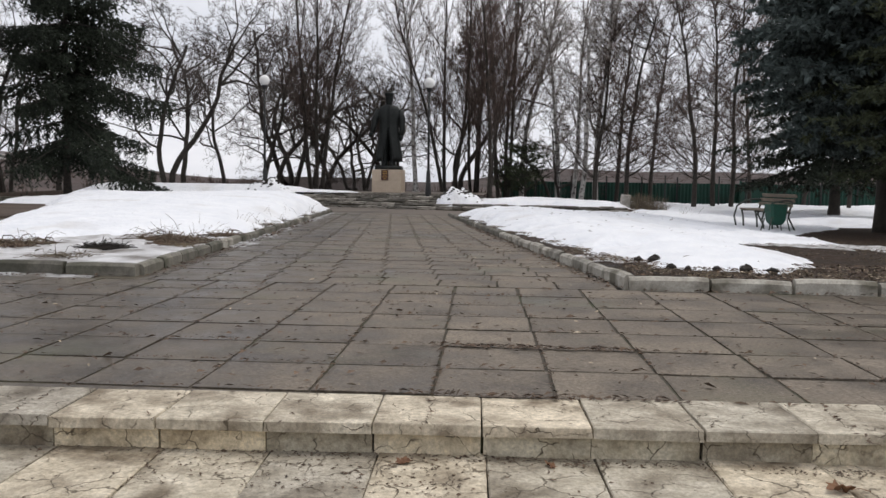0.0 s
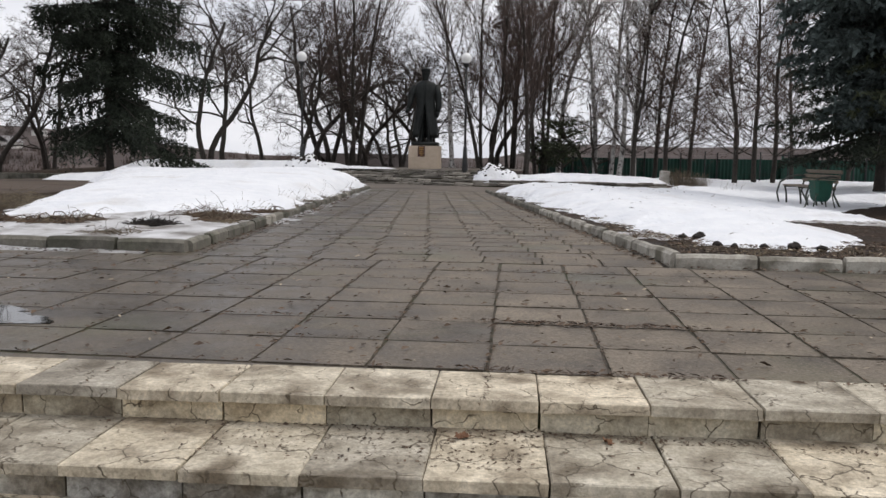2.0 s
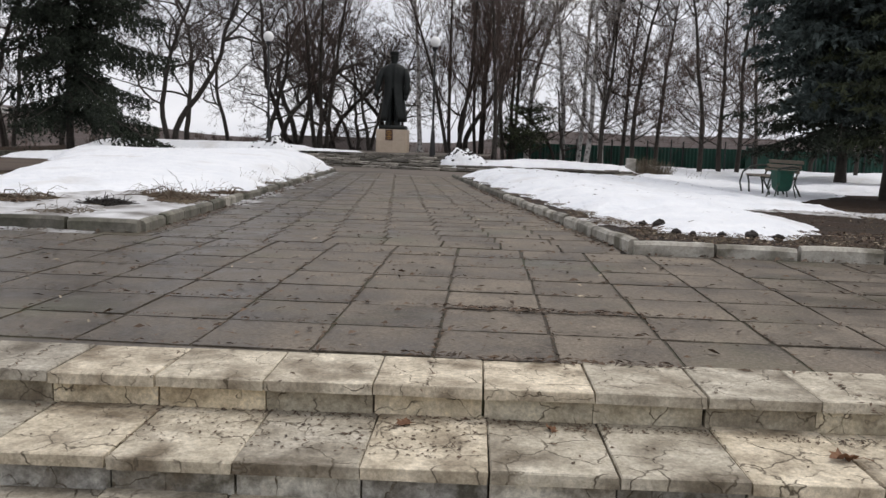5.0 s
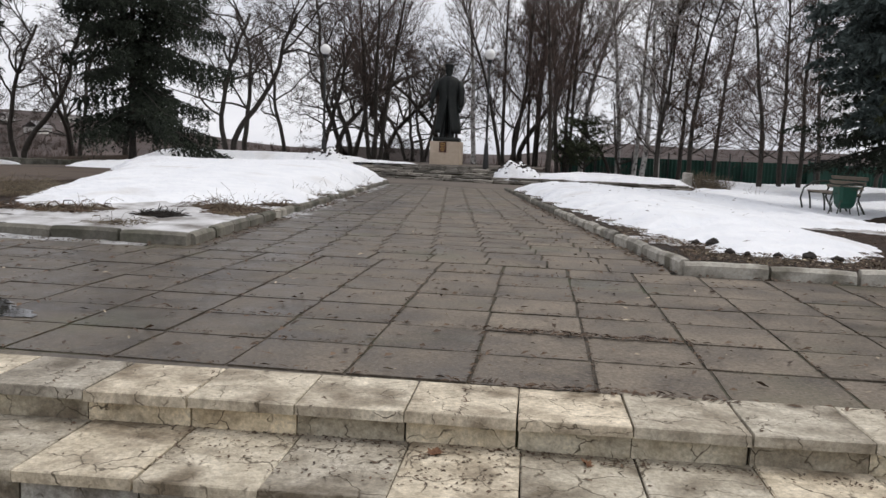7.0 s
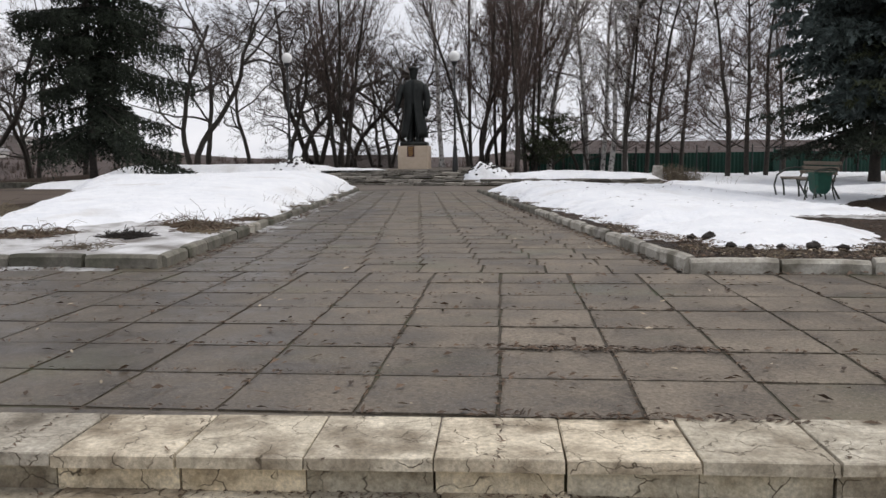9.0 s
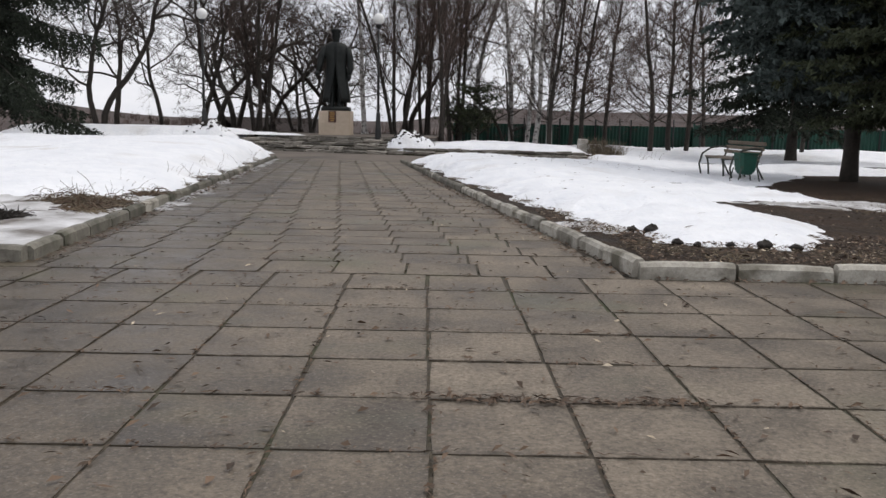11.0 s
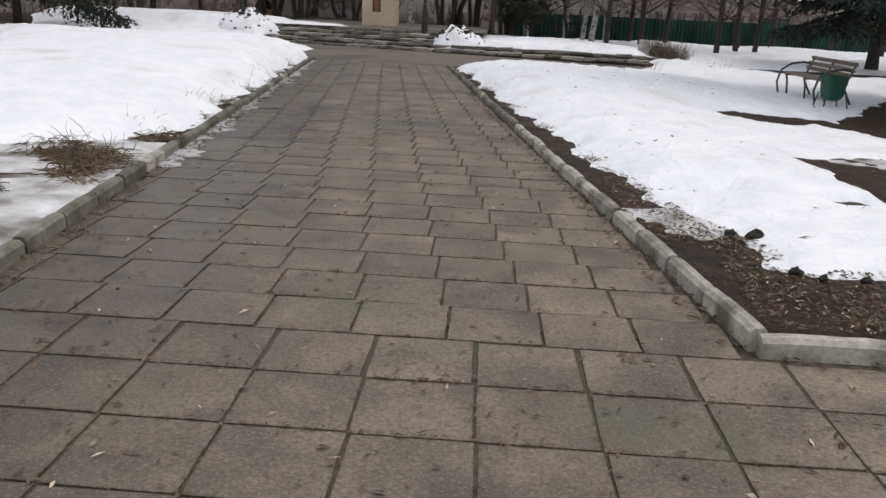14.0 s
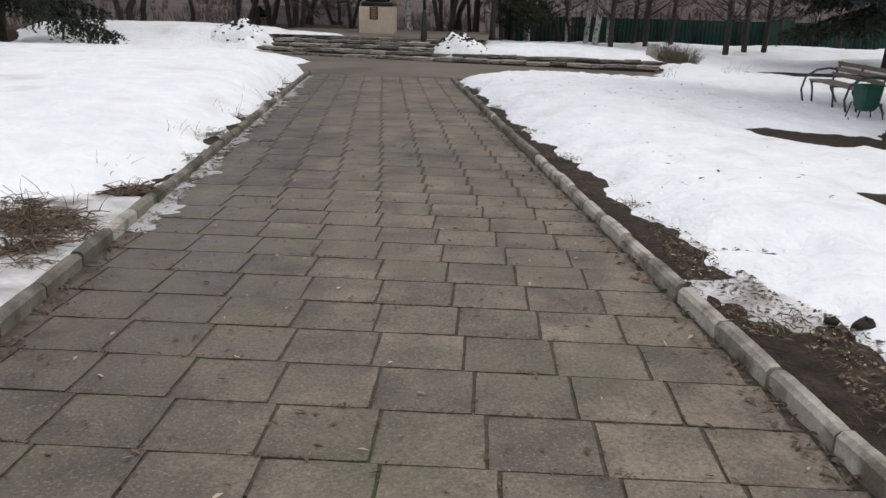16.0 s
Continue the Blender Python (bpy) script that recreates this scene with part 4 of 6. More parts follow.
snow_sheet("snow", [(-4.5, 22.6), (-3.88, 17.2), (-3.45, 14.2), (-3.22, 12.2), (-3.05, 10.8), (-3.05, 10.0), (-3.5, 9.3), (-4.0, 8.8), (-4.8, 8.1), (-5.7, 8.9), (-6.6, 10.4), (-7.6, 12.5), (-9.2, 16.5),
                    (-11.0, 20.5), (-13, 23.4), (-9, 24.0), (-6, 23.6)],
           lambda x, y: 0.12 + 0.032 * np.clip(y - 8, 0, 12) + 0.0 * x, 0.08, "smooth bank of old white snow over the flower bed", 47, ragged=0.2, edge=0.9, lift=0.0, dimple=0.02, lumps=13.0)
snow_sheet("snow_crust", [(-2.42, 6.2), (-2.5, 7.0), (-2.68, 8.3), (-2.9, 9.8), (-4.4, 9.9), (-5.4, 8.8), (-5.4, 7.4), (-4.6, 6.5), (-3.4, 6.2)],
           lambda x, y: 0.014 + 0 * x, 0.05, "thin grey icy snow crust on the flower bed", 53, ragged=0.32, edge=0.2, mat=M_CRUST, lift=0.012,
           holes=[[(-4.6, 6.95), (-4.0, 6.95), (-3.95, 7.15), (-4.7, 7.2)], [(-3.5, 6.4), (-2.95, 6.35), (-2.95, 6.75), (-3.4, 6.8)]])
snow_sheet("snow", [(-7.9, 31.4), (-8.3, 33.6), (-7.4, 35.2), (-12, 37), (-16.5, 36.5), (-17.6, 34), (-16.4, 30.6), (-13, 30.0), (-9.6, 30.8)],
           lambda x, y: 0.30 + 0 * x, 0.2, "snow lying over the terrace lawn", 61, ragged=0.5, edge=1.0)
snow_sheet("snow", [(-8.5, 34.1), (-7.0, 34.0), (-5.9, 34.15), (-6.1, 34.6), (-7.6, 35.2), (-8.6, 35.2)],
           lambda x, y: 0.06 + 0 * x, 0.15, "thin strip of snow left on the edge of the terrace", 65, ragged=0.3, edge=0.4, ground_z=lambda x, y: TERRACE + 0 * x, lift=0.0)
snow_sheet("snow", [(-29, 27.5), (-22.4, 28.2), (-20.6, 29.8), (-22, 31.5), (-29, 32)],
           lambda x, y: 0.28 + 0 * x, 0.2, "heap of old snow left at the roadside", 63, ragged=0.4, edge=0.9)
snow_sheet("snow", [(-1.3, 30.9), (3.6, 30.0), (7.5, 32.6), (13, 34.5), (24, 36), (26, 47), (12, 47), (4, 45.5), (-0.6, 41), (-0.8, 35)],
           lambda x, y: 0.20 + 0.05 * np.sin(x), 0.2, "patchy melting snow under the trees by the fence", 67, ragged=1.3, edge=0.8,
           holes=[[(-0.2, 31.95), (3.0, 31.35), (3.4, 31.6), (0.2, 32.25)], [(1.0, 35.3), (5.5, 35.7), (5.3, 36.1), (1.2, 35.8)], [(2.0, 33.0), (6.5, 33.2), (8.5, 34.6), (5.0, 34.4)], [(8.0, 36.4), (15, 37.4), (18, 38.8), (10, 37.8)]])
snow_sheet("snow", [(3.9, 25.0), (6, 24.5), (15, 24), (18, 30), (15, 33.5), (7, 32.8), (5.6, 31.2), (4.9, 29.4), (4.2, 27)],
           lambda x, y: 0.13 + 0.05 * np.sin(x * 1.3), 0.15, "patchy snow covering the far end of the alley", 73, ragged=0.8, edge=0.7,
           holes=[[(7.0, 28.0), (12, 27.4), (16, 28.2), (11, 28.8)], [(6.6, 29.7), (9, 29.1), (15, 28.4), (17, 30.6), (11, 31.9), (7.0, 31.4)], [(11, 25.6), (16, 25.2), (16, 26.2), (12, 26.4)]])
snow_sheet("snow", [(-9.3, 24.6), (-6.0, 25.0), (-5.4, 27.4), (-7.4, 29.6), (-11.5, 30.0), (-16, 29), (-16, 25)],
           lambda x, y: 0.22 + 0 * x, 0.15, "snow bank lying beside the alley", 71, ragged=0.5, edge=0.9)


snow_sheet("snow_crust", [(3.3, 11.2), (3.9, 10.3), (4.5, 10.2), (5.4, 11.3), (6.4, 12.6), (6.6, 13.6), (5.0, 13.2), (4.2, 13.2), (3.5, 12.6)],
           lambda x, y: 0.016 + 0 * x, 0.06, "thin dirty patches of snow over the mud", 83, ragged=1.0, edge=0.3, mat=M_CRUST, lift=-0.012,
           holes=[[(4.2, 11.6), (5.4, 12.3), (5.2, 12.6), (4.3, 12.1)]])


def snow_pile(x, y, z, r, h, seed, label):
    """A heap of shovelled snow with dark crumbs on it."""
    pile = holder("snow_pile", pose(x, y, z), label=label, category="snow pile")
    n, rings = 40, 16
    v = [(0, 0, h)]
    for i in range(1, rings + 1):
        for j in range(n):
            a = 2 * math.pi * j / n
            q = i / rings
            rr = r * q * (1 + 0.25 * float(wave_noise(math.cos(a) * 2, math.sin(a) * 2, seed)))
            px, py = rr * math.cos(a) * 1.35, rr * math.sin(a)
            v.append((px, py, h * (1 - q * q) ** 1.0 * (1 + 0.5 * float(wave_noise(px * 4, py * 4, seed + 1))) + 0.05 * float(wave_noise(px * 11, py * 11, seed + 2)) - 0.6 * q ** 5))
    f = [(0, 1 + j, 1 + (j + 1) % n) for j in range(n)]
    for i in range(rings - 1):
        for j in range(n):
            f.append((1 + i * n + j, 1 + (i + 1) * n + j, 1 + (i + 1) * n + (j + 1) % n, 1 + i * n + (j + 1) % n))
    child("mound", mesh_of("mound", v, f, M_SNOW, True), pile)
    rs = random.Random(seed)
    so = Soup()
    for i in range(130):
        i, j, t = min(rings - 4, int(abs(rs.gauss(0, 0.42)) * rings)), rs.randrange(n), rs.random()
        p = Vector(v[1 + i * n + j]).lerp(Vector(v[1 + i * n + (j + 1) % n]), t).lerp(Vector(v[1 + (i + 1) * n + j]), rs.random())
        so.add(clod_data(rs, rs.uniform(0.015, 0.05) * rs.choice((1, 1, 1.6))), Matrix.Translation(p))
    tagged(child("dirt", so.mesh("dirt", M_CLOD), pile, label="dark frozen dirt crumbs"), kind="stuff")
    return pile


def clod_data(rs, r):
    """A rough lump."""
    v, f = [], []
    n, m = 9, 6
    for i in range(m + 1):
        for j in range(n):
            th, ph = math.pi * i / m, 2 * math.pi * j / n
            q = r * (0.85 + 0.25 * math.sin(3 * ph + r * 900)) * rs.uniform(0.8, 1.25)
            v.append((q * math.sin(th) * math.cos(ph) * 1.3, q * math.sin(th) * math.sin(ph), q * 0.7 * math.cos(th)))
    for i in range(m):
        for j in range(n):
            f.append((i * n + j, (i + 1) * n + j, (i + 1) * n + (j + 1) % n, i * n + (j + 1) % n))
    return v, f


snow_pile(-9.1, 32.3, 0.2, 1.1, 0.42, 5, "shovelled snow heap flecked with dark dirt beside the steps")
snow_pile(-1.5, 31.3, -0.08, 0.9, 0.46, 8, "shovelled snow heap with dark slush beside the steps")

# grey ice along the left kerb
ice = sheet("ice", -5.2, -2.4, 9.0, 22.5, 0.05, 0.0, M_ICE,
            lambda x, y: park_z(x, y) - 0.03 + 0.05 * np.clip(0.80 + 0.40 * wave_noise(x * 0.5, y, 14, 6, 1.9) + 0.2 * wave_noise(x, y, 15, 4, 17.0) - np.clip((x - LEFT(y)) / 0.30, 0, 2) * 0.55, 0, 1.05),
            inside=lambda x, y: (x > LEFT(y) - 0.03) & (x < LEFT(y) + 0.62))
tagged(new("ice", ice), "strip of dirty grey ice and slush along the kerb", "ice", kind="stuff")
slush = sheet("ice", -5.6, -2.55, 5.66, 5.93, 0.03, 0.0, M_ICE,
              lambda x, y: -0.02 + 0.05 * np.clip(0.55 + 0.7 * wave_noise(x, y, 24, 4, 1.7) + 0.2 * wave_noise(x, y, 25, 3, 9.0) - np.clip((5.93 - y) / 0.27, 0, 1) * 0.6, 0, 1.0))
tagged(new("ice", slush), "thin dirty slush lying against the foot of the kerb", "ice", kind="stuff")
# puddle near the stairs
pv, pf = [(0, 0, 0)], []
for j in range(40):
    a = 2 * math.pi * j / 40
    q = 1 + 0.5 * float(wave_noise(math.cos(a) * 1.8, math.sin(a) * 1.8, 77)) + 0.2 * float(wave_noise(math.cos(a) * 7, math.sin(a) * 7, 78))
    pv.append((0.42 * q * math.cos(a), 0.17 * q * math.sin(a), 0))
    pf.append((0, 1 + j, 1 + (j + 1) % 40))
puddle = new("puddle", mesh_of("puddle", pv, pf, M_WATER))
puddle.matrix_world = pose(-2.2, 3.47, 0.0036)
tagged(puddle, "shallow dark puddle reflecting the sky on the paving", "puddle", kind="structure")

# ---- statue ----


def ring_loft(rings, n=24):
    """Rings: (z, cx, cy, rx, ry, squareness)."""
    v, f = [], []
    for z, cx, cy, rx, ry, sq in rings:
        for j in range(n):
            a = 2 * math.pi * j / n
            c, s = math.cos(a), math.sin(a)
            e = 1 - sq
            v.append((cx + rx * math.copysign(abs(c) ** e, c), cy + ry * math.copysign(abs(s) ** e, s), z))
    for i in range(len(rings) - 1):
        for j in range(n):
            f.append((i * n + j, i * n + (j + 1) % n, (i + 1) * n + (j + 1) % n, (i + 1) * n + j))
    f += [tuple(range(n))[::-1], tuple((len(rings) - 1) * n + j for j in range(n))]
    return v, f


PX, PY = -4.98, 37.24
st = Soup()
st.add(box_data(0, 0, 0.09, 1.14, 1.1, 0.18, 0.03))
for sx in (-0.19, 0.19):   # boots and legs
    st.add(ring_loft([(0.18, sx, -0.12, 0.15, 0.3, 0.2), (0.28, sx, -0.08, 0.15, 0.24, 0.1), (0.42, sx, 0, 0.13, 0.15, 0), (1.2, sx * 0.9, 0.0, 0.17, 0.19, 0), (1.75, sx * 0.8, 0, 0.21, 0.22, 0)], 14))
# long coat, open in front
coat_v, coat_f = [], []
NC, levels = 33, [(0.36, 0.60, 0.47), (0.6, 0.58, 0.45), (1.0, 0.53, 0.41), (1.5, 0.46, 0.36), (1.95, 0.42, 0.32), (2.15, 0.44, 0.33), (2.4, 0.49, 0.35), (2.62, 0.5, 0.33), (2.76, 0.40, 0.27), (2.84, 0.2, 0.19)]
for z, rx, ry in levels:
    gap = max(0.0, 0.42 * (1.9 - z) / 1.5)
    for j in range(NC):
        a = -math.pi / 2 + gap + (2 * math.pi - 2 * gap) * j / (NC - 1)
        fold = 1 + 0.045 * math.sin(a * 9) * max(0, (1.9 - z)) / 1.5
        coat_v.append((rx * fold * math.cos(a), ry * fold * math.sin(a), z))
for i in range(len(levels) - 1):
    for j in range(NC - 1):
        coat_f.append((i * NC + j, i * NC + j + 1, (i + 1) * NC + j + 1, (i + 1) * NC + j))
inner = [(x * 0.9, y * 0.9, z + 0.01) for x, y, z in coat_v]
o = len(coat_v)
coat_f += [tuple(k + o for k in q)[::-1] for q in coat_f]
for j in range(NC - 1):
    coat_f.append((j + 1, j, o + j, o + j + 1))
for i in range(len(levels) - 1):
    for e in (0, NC - 1):
        coat_f.append((i * NC + e, (i + 1) * NC + e, o + (i + 1) * NC + e, o + i * NC + e))
st.add((coat_v + inner, coat_f))
st.add(tube_data([(-0.44, 0, 2.62), (-0.62, -0.02, 2.25), (-0.68, -0.1, 1.9), (-0.74, -0.24, 1.62)], [0.17, 0.155, 0.13, 0.1], 12))
st.add(tube_data([(-0.74, -0.24, 1.62), (-0.8, -0.3, 1.5), (-0.79, -0.32, 1.42)], [0.09, 0.085, 0.05], 10))
st.add(tube_data([(0.44, 0, 2.62), (0.58, 0.02, 2.2), (0.58, -0.02, 1.8), (0.56, -0.08, 1.5)], [0.17, 0.155, 0.13, 0.11], 12))
st.add(tube_data([(0.56, -0.08, 1.5), (0.55, -0.1, 1.36), (0.54, -0.12, 1.26)], [0.095, 0.09, 0.05], 10))
st.add(ring_loft([(2.78, 0, 0, 0.15, 0.16, 0), (2.9, 0, -0.01, 0.135, 0.145, 0), (3.0, 0, -0.02, 0.165, 0.19, 0), (3.14, 0, -0.02, 0.18, 0.205, 0), (3.22, 0, -0.01, 0.185, 0.205, 0)], 18))
st.add(ring_loft([(3.19, 0, -0.02, 0.2, 0.22, 0), (3.25, 0, -0.01, 0.205, 0.225, 0), (3.31, 0, -0.03, 0.222, 0.25, 0), (3.36, 0, -0.02, 0.2, 0.22, 0), (3.39, 0, -0.02, 0.1, 0.1, 0)], 20))
st.add(ring_loft([(3.18, 0, -0.2, 0.17, 0.14, 0), (3.2, 0, -0.19, 0.18, 0.14, 0)], 16))
statue = new("statue", st.mesh("statue", M_BRONZE, True))
statue.matrix_world = pose(PX, PY, TERRACE + 0.98) @ Matrix.Diagonal((1.0, 0.92, 1.015, 1.0))
tagged(statue, "dark bronze statue in a long coat on a beige pedestal", "statue")

pedestal = holder("pedestal", pose(PX, PY, TERRACE - 0.02), label="square beige stone-faced pedestal with a dark plaque", category="pedestal")
child("core", Soup().add(box_data(0, 0, 0.5, 1.27, 1.27, 1.0, 0.01)).mesh("core", M_PLINTH), pedestal)
panel = mesh_of("facing_panel", *box_data(0, 0, 0, 0.648, 0.02, 0.50, 0.0), M_PLINTH)
for sx in (-0.326, 0.326):
    for sz in (0.252, 0.757):
        child("facing_panel", panel, pedestal, pose(sx, -0.645, sz))
        child("facing_panel", panel, pedestal, pose(0.645, sx, sz, 0, 0, 90))
        child("facing_panel", panel, pedestal, pose(-0.645, sx, sz, 0, 0, 90))
plaque = child("plaque", mesh_of("plaque", *box_data(0, 0, 0, 0.32, 0.02, 0.46, 0.0), M_PLAQUE), pedestal, pose(-0.08, -0.667, 0.76), "dark plaque with gilt lines")
for i, w in enumerate((0.2, 0.24, 0.16, 0.22, 0.14)):
    child("gilt_line", mesh_of("gilt_line", *box_data(0, 0, 0, w, 0.008, 0.03, 0.0), M_GOLD), plaque, pose(0, -0.013, 0.16 - 0.08 * i))

# ---- street lamps ----


def street_lamp(x, y, z, height):
    lamp = holder("street_lamp", pose(x, y, z), label="slim dark steel park lamp with a white globe", category="street lamp", group="park lamps")
    child("base", Soup().add(ring_loft([(-0.3, 0, 0, 0.13, 0.13, 0), (0.1, 0, 0, 0.12, 0.12, 0), (0.9, 0, 0, 0.075, 0.075, 0), (1.0, 0, 0, 0.06, 0.06, 0)], 14)).mesh("base", M_POLE, True), lamp)
    child("pole", Soup().add(tube_data([(0, 0, 0.95), (0, 0, height - 0.32)], [0.05, 0.036], 12)).mesh("pole", M_POLE, True), lamp)
    child("collar", Soup().add(ring_loft([(height - 0.36, 0, 0, 0.05, 0.05, 0), (height - 0.27, 0, 0, 0.11, 0.11, 0), (height - 0.2, 0, 0, 0.12, 0.12, 0)], 16)).mesh("collar", M_POLE, True), lamp)
    n = 14
    rings = [(height - 0.21 * math.cos(math.pi * (i + 0.4) / (n - 0.2)), 0, 0, 0.21 * math.sin(math.pi * (i + 0.4) / (n - 0.2)), 0.21 * math.sin(math.pi * (i + 0.4) / (n - 0.2)), 0) for i in range(n)]
    child("globe", Soup().add(ring_loft(rings, 24)).mesh("globe", M_GLOBE, True), lamp, label="white opal globe")


street_lamp(-9.46, 33.2, 0.2, 4.50)
street_lamp(-2.80, 33.2, 0.2, 4.42)

# ---- bare trees ----


def vary_dir(d, angle, rs):
    """A way turned by an angle about a random axis."""
    d = d.normalized()
    a = d.orthogonal().normalized()
    a.rotate(Matrix.Rotation(rs.uniform(0, 2 * math.pi), 3, d))
    return (d * math.cos(angle) + a * math.sin(angle)).normalized()


def grow(rs, segs, p, d, length, r, level, spec):
    """One limb of steps that wander, with its side limbs."""
    if level >= spec["levels"]:
        q = p + (d + Vector((0, 0, spec["up"][level] * 2))).normalized() * length
        segs[3].append((*p, *q, max(r, 0.0055)))
        return
    steps = max(3, int(length / spec["step"][level]))
    st_len = length / steps
    pts = []
    for i in range(steps):
        wob = spec["wob"][level]
        d = Vector((d.x + rs.gauss(0, wob), d.y + rs.gauss(0, wob), d.z + rs.gauss(0, wob * 0.7) + spec["up"][level])).normalized()
        q = p + d * st_len
        f0, f1 = i / steps, (i + 1) / steps
        tip = spec["tip"][level]
        r0, r1 = r * (1 - f0 * (1 - tip)), r * (1 - f1 * (1 - tip))
        segs[min(level, 2) if level < 2 else 2].append((*p, *q, max(r0, 0.005), max(r1, 0.004)))
        p = q
        pts.append((p, d.copy(), r1, f1))
    n = spec["n"][level]
    n = max(1, int(n * rs.uniform(0.8, 1.2)))
    for _ in range(n):
        f = spec["from"][level] + (1 - spec["from"][level]) * rs.random() ** spec["bias"][level]
        k = min(len(pts) - 1, int(f * len(pts)))
        p0, d0, r0, f1 = pts[k]
        dd = vary_dir(d0, radians(rs.uniform(*spec["angle"][level])), rs)
        ln = length * rs.uniform(*spec["len"][level]) * (1.15 - 0.6 * f1)
        grow(rs, segs, p0, dd, ln, max(0.005, min(r0 * 0.75, r * spec["thin"][level])), level + 1, spec)


SPREAD_SPEC = dict(levels=4, step=(0.45, 0.32, 0.28, 0.24, 0.22), wob=(0.17, 0.27, 0.3, 0.3, 0.25), up=(0.03, 0.035, 0.02, 0.02, 0.02), tip=(0.4, 0.3, 0.3, 0.4, 0.6),
                   n=(9, 8, 8, 11), bias=(0.9, 0.8, 0.8, 0.9), angle=((35, 75), (30, 70), (28, 65), (25, 65)), len=((0.42, 0.68), (0.4, 0.65), (0.36, 0.6), (0.4, 0.75)), thin=(0.42, 0.42, 0.42, 0.5))
SPREAD_SPEC["from"] = (0.22, 0.2, 0.15, 0.1)
PALE_SPEC = dict(SPREAD_SPEC, wob=(0.05, 0.22, 0.28, 0.28, 0.25), angle=((30, 60), (30, 70), (28, 65), (25, 65)), len=((0.3, 0.5), (0.4, 0.65), (0.36, 0.6), (0.4, 0.75)))
UPRIGHT_SPEC = dict(levels=3, step=(0.7, 0.4, 0.32, 0.28), wob=(0.03, 0.09, 0.13, 0.12), up=(0.03, 0.10, 0.11, 0.06), tip=(0.2, 0.25, 0.35, 0.5),
                    n=(26, 13, 17), bias=(0.95, 0.8, 0.9), angle=((18, 42), (20, 46), (20, 50)), len=((0.24, 0.42), (0.28, 0.48), (0.35, 0.65)), thin=(0.24, 0.34, 0.45))
UPRIGHT_SPEC["from"] = (0.07, 0.1, 0.08)
CENTRAL_SPEC = dict(levels=3, step=(0.6, 0.34, 0.26, 0.24), wob=(0.045, 0.14, 0.2, 0.17), up=(0.02, 0.10, 0.08, 0.05), tip=(0.12, 0.2, 0.35, 0.5),
                    n=(66, 11, 16), bias=(1.0, 0.85, 0.9), angle=((46, 82), (28, 60), (25, 58)), len=((0.16, 0.31), (0.3, 0.52), (0.35, 0.7)), thin=(0.21, 0.40, 0.5))
CENTRAL_SPEC["from"] = (0.1, 0.1, 0.08)
BIRCH_SPEC = dict(levels=3, step=(0.6, 0.4, 0.28, 0.24), wob=(0.035, 0.11, 0.17, 0.14), up=(0.02, 0.05, -0.03, -0.10), tip=(0.12, 0.2, 0.3, 0.5),
                  n=(34, 12, 13), bias=(0.9, 0.85, 0.9), angle=((24, 52), (28, 58), (25, 60)), len=((0.18, 0.32), (0.33, 0.55), (0.4, 0.75)), thin=(0.24, 0.36, 0.5))
BIRCH_SPEC["from"] = (0.16, 0.12, 0.08)


def bare_tree(seed, spec, stems, bark, limb, twig, label, height, spread_stems=0.2, radius=0.16, base=0.1):
    """A leafless tree: trunk with main limbs, and a crown of twigs."""
    rs = random.Random(seed)
    segs = [[], [], [], []]
    for i in range(stems):
        a = 2 * math.pi * (i + rs.random() * 0.5) / stems
        lean = 0.03 if stems == 1 else spread_stems * rs.uniform(0.5, 1.2)
        p = Vector((math.cos(a) * base * (stems > 1), math.sin(a) * base * (stems > 1), -0.35))
        d = Vector((math.cos(a) * lean, math.sin(a) * lean, 1)).normalized()
        grow(rs, segs, p, d, height * rs.uniform(0.85, 1.05), radius * rs.uniform(0.75, 1.05), 0, spec)
        segs[0].append((p.x, p.y, p.z, p.x + d.x * 0.55, p.y + d.y * 0.55, p.z + 0.55, radius * 1.55, radius * 0.98))
    tree = holder("tree", Matrix(), label=label, category="tree", group="bare park trees")
    child("trunk", segments_mesh("trunk", segs[0], bark, 9), tree)
    tagged(child("limb_wood", segments_mesh("limb_wood", segs[1], limb, 5), tree), kind="stuff")
    tagged(child("crown", twig_mesh("crown", segs[2], segs[3], twig), tree, label="bare fine twigs"), kind="stuff")
    return tree


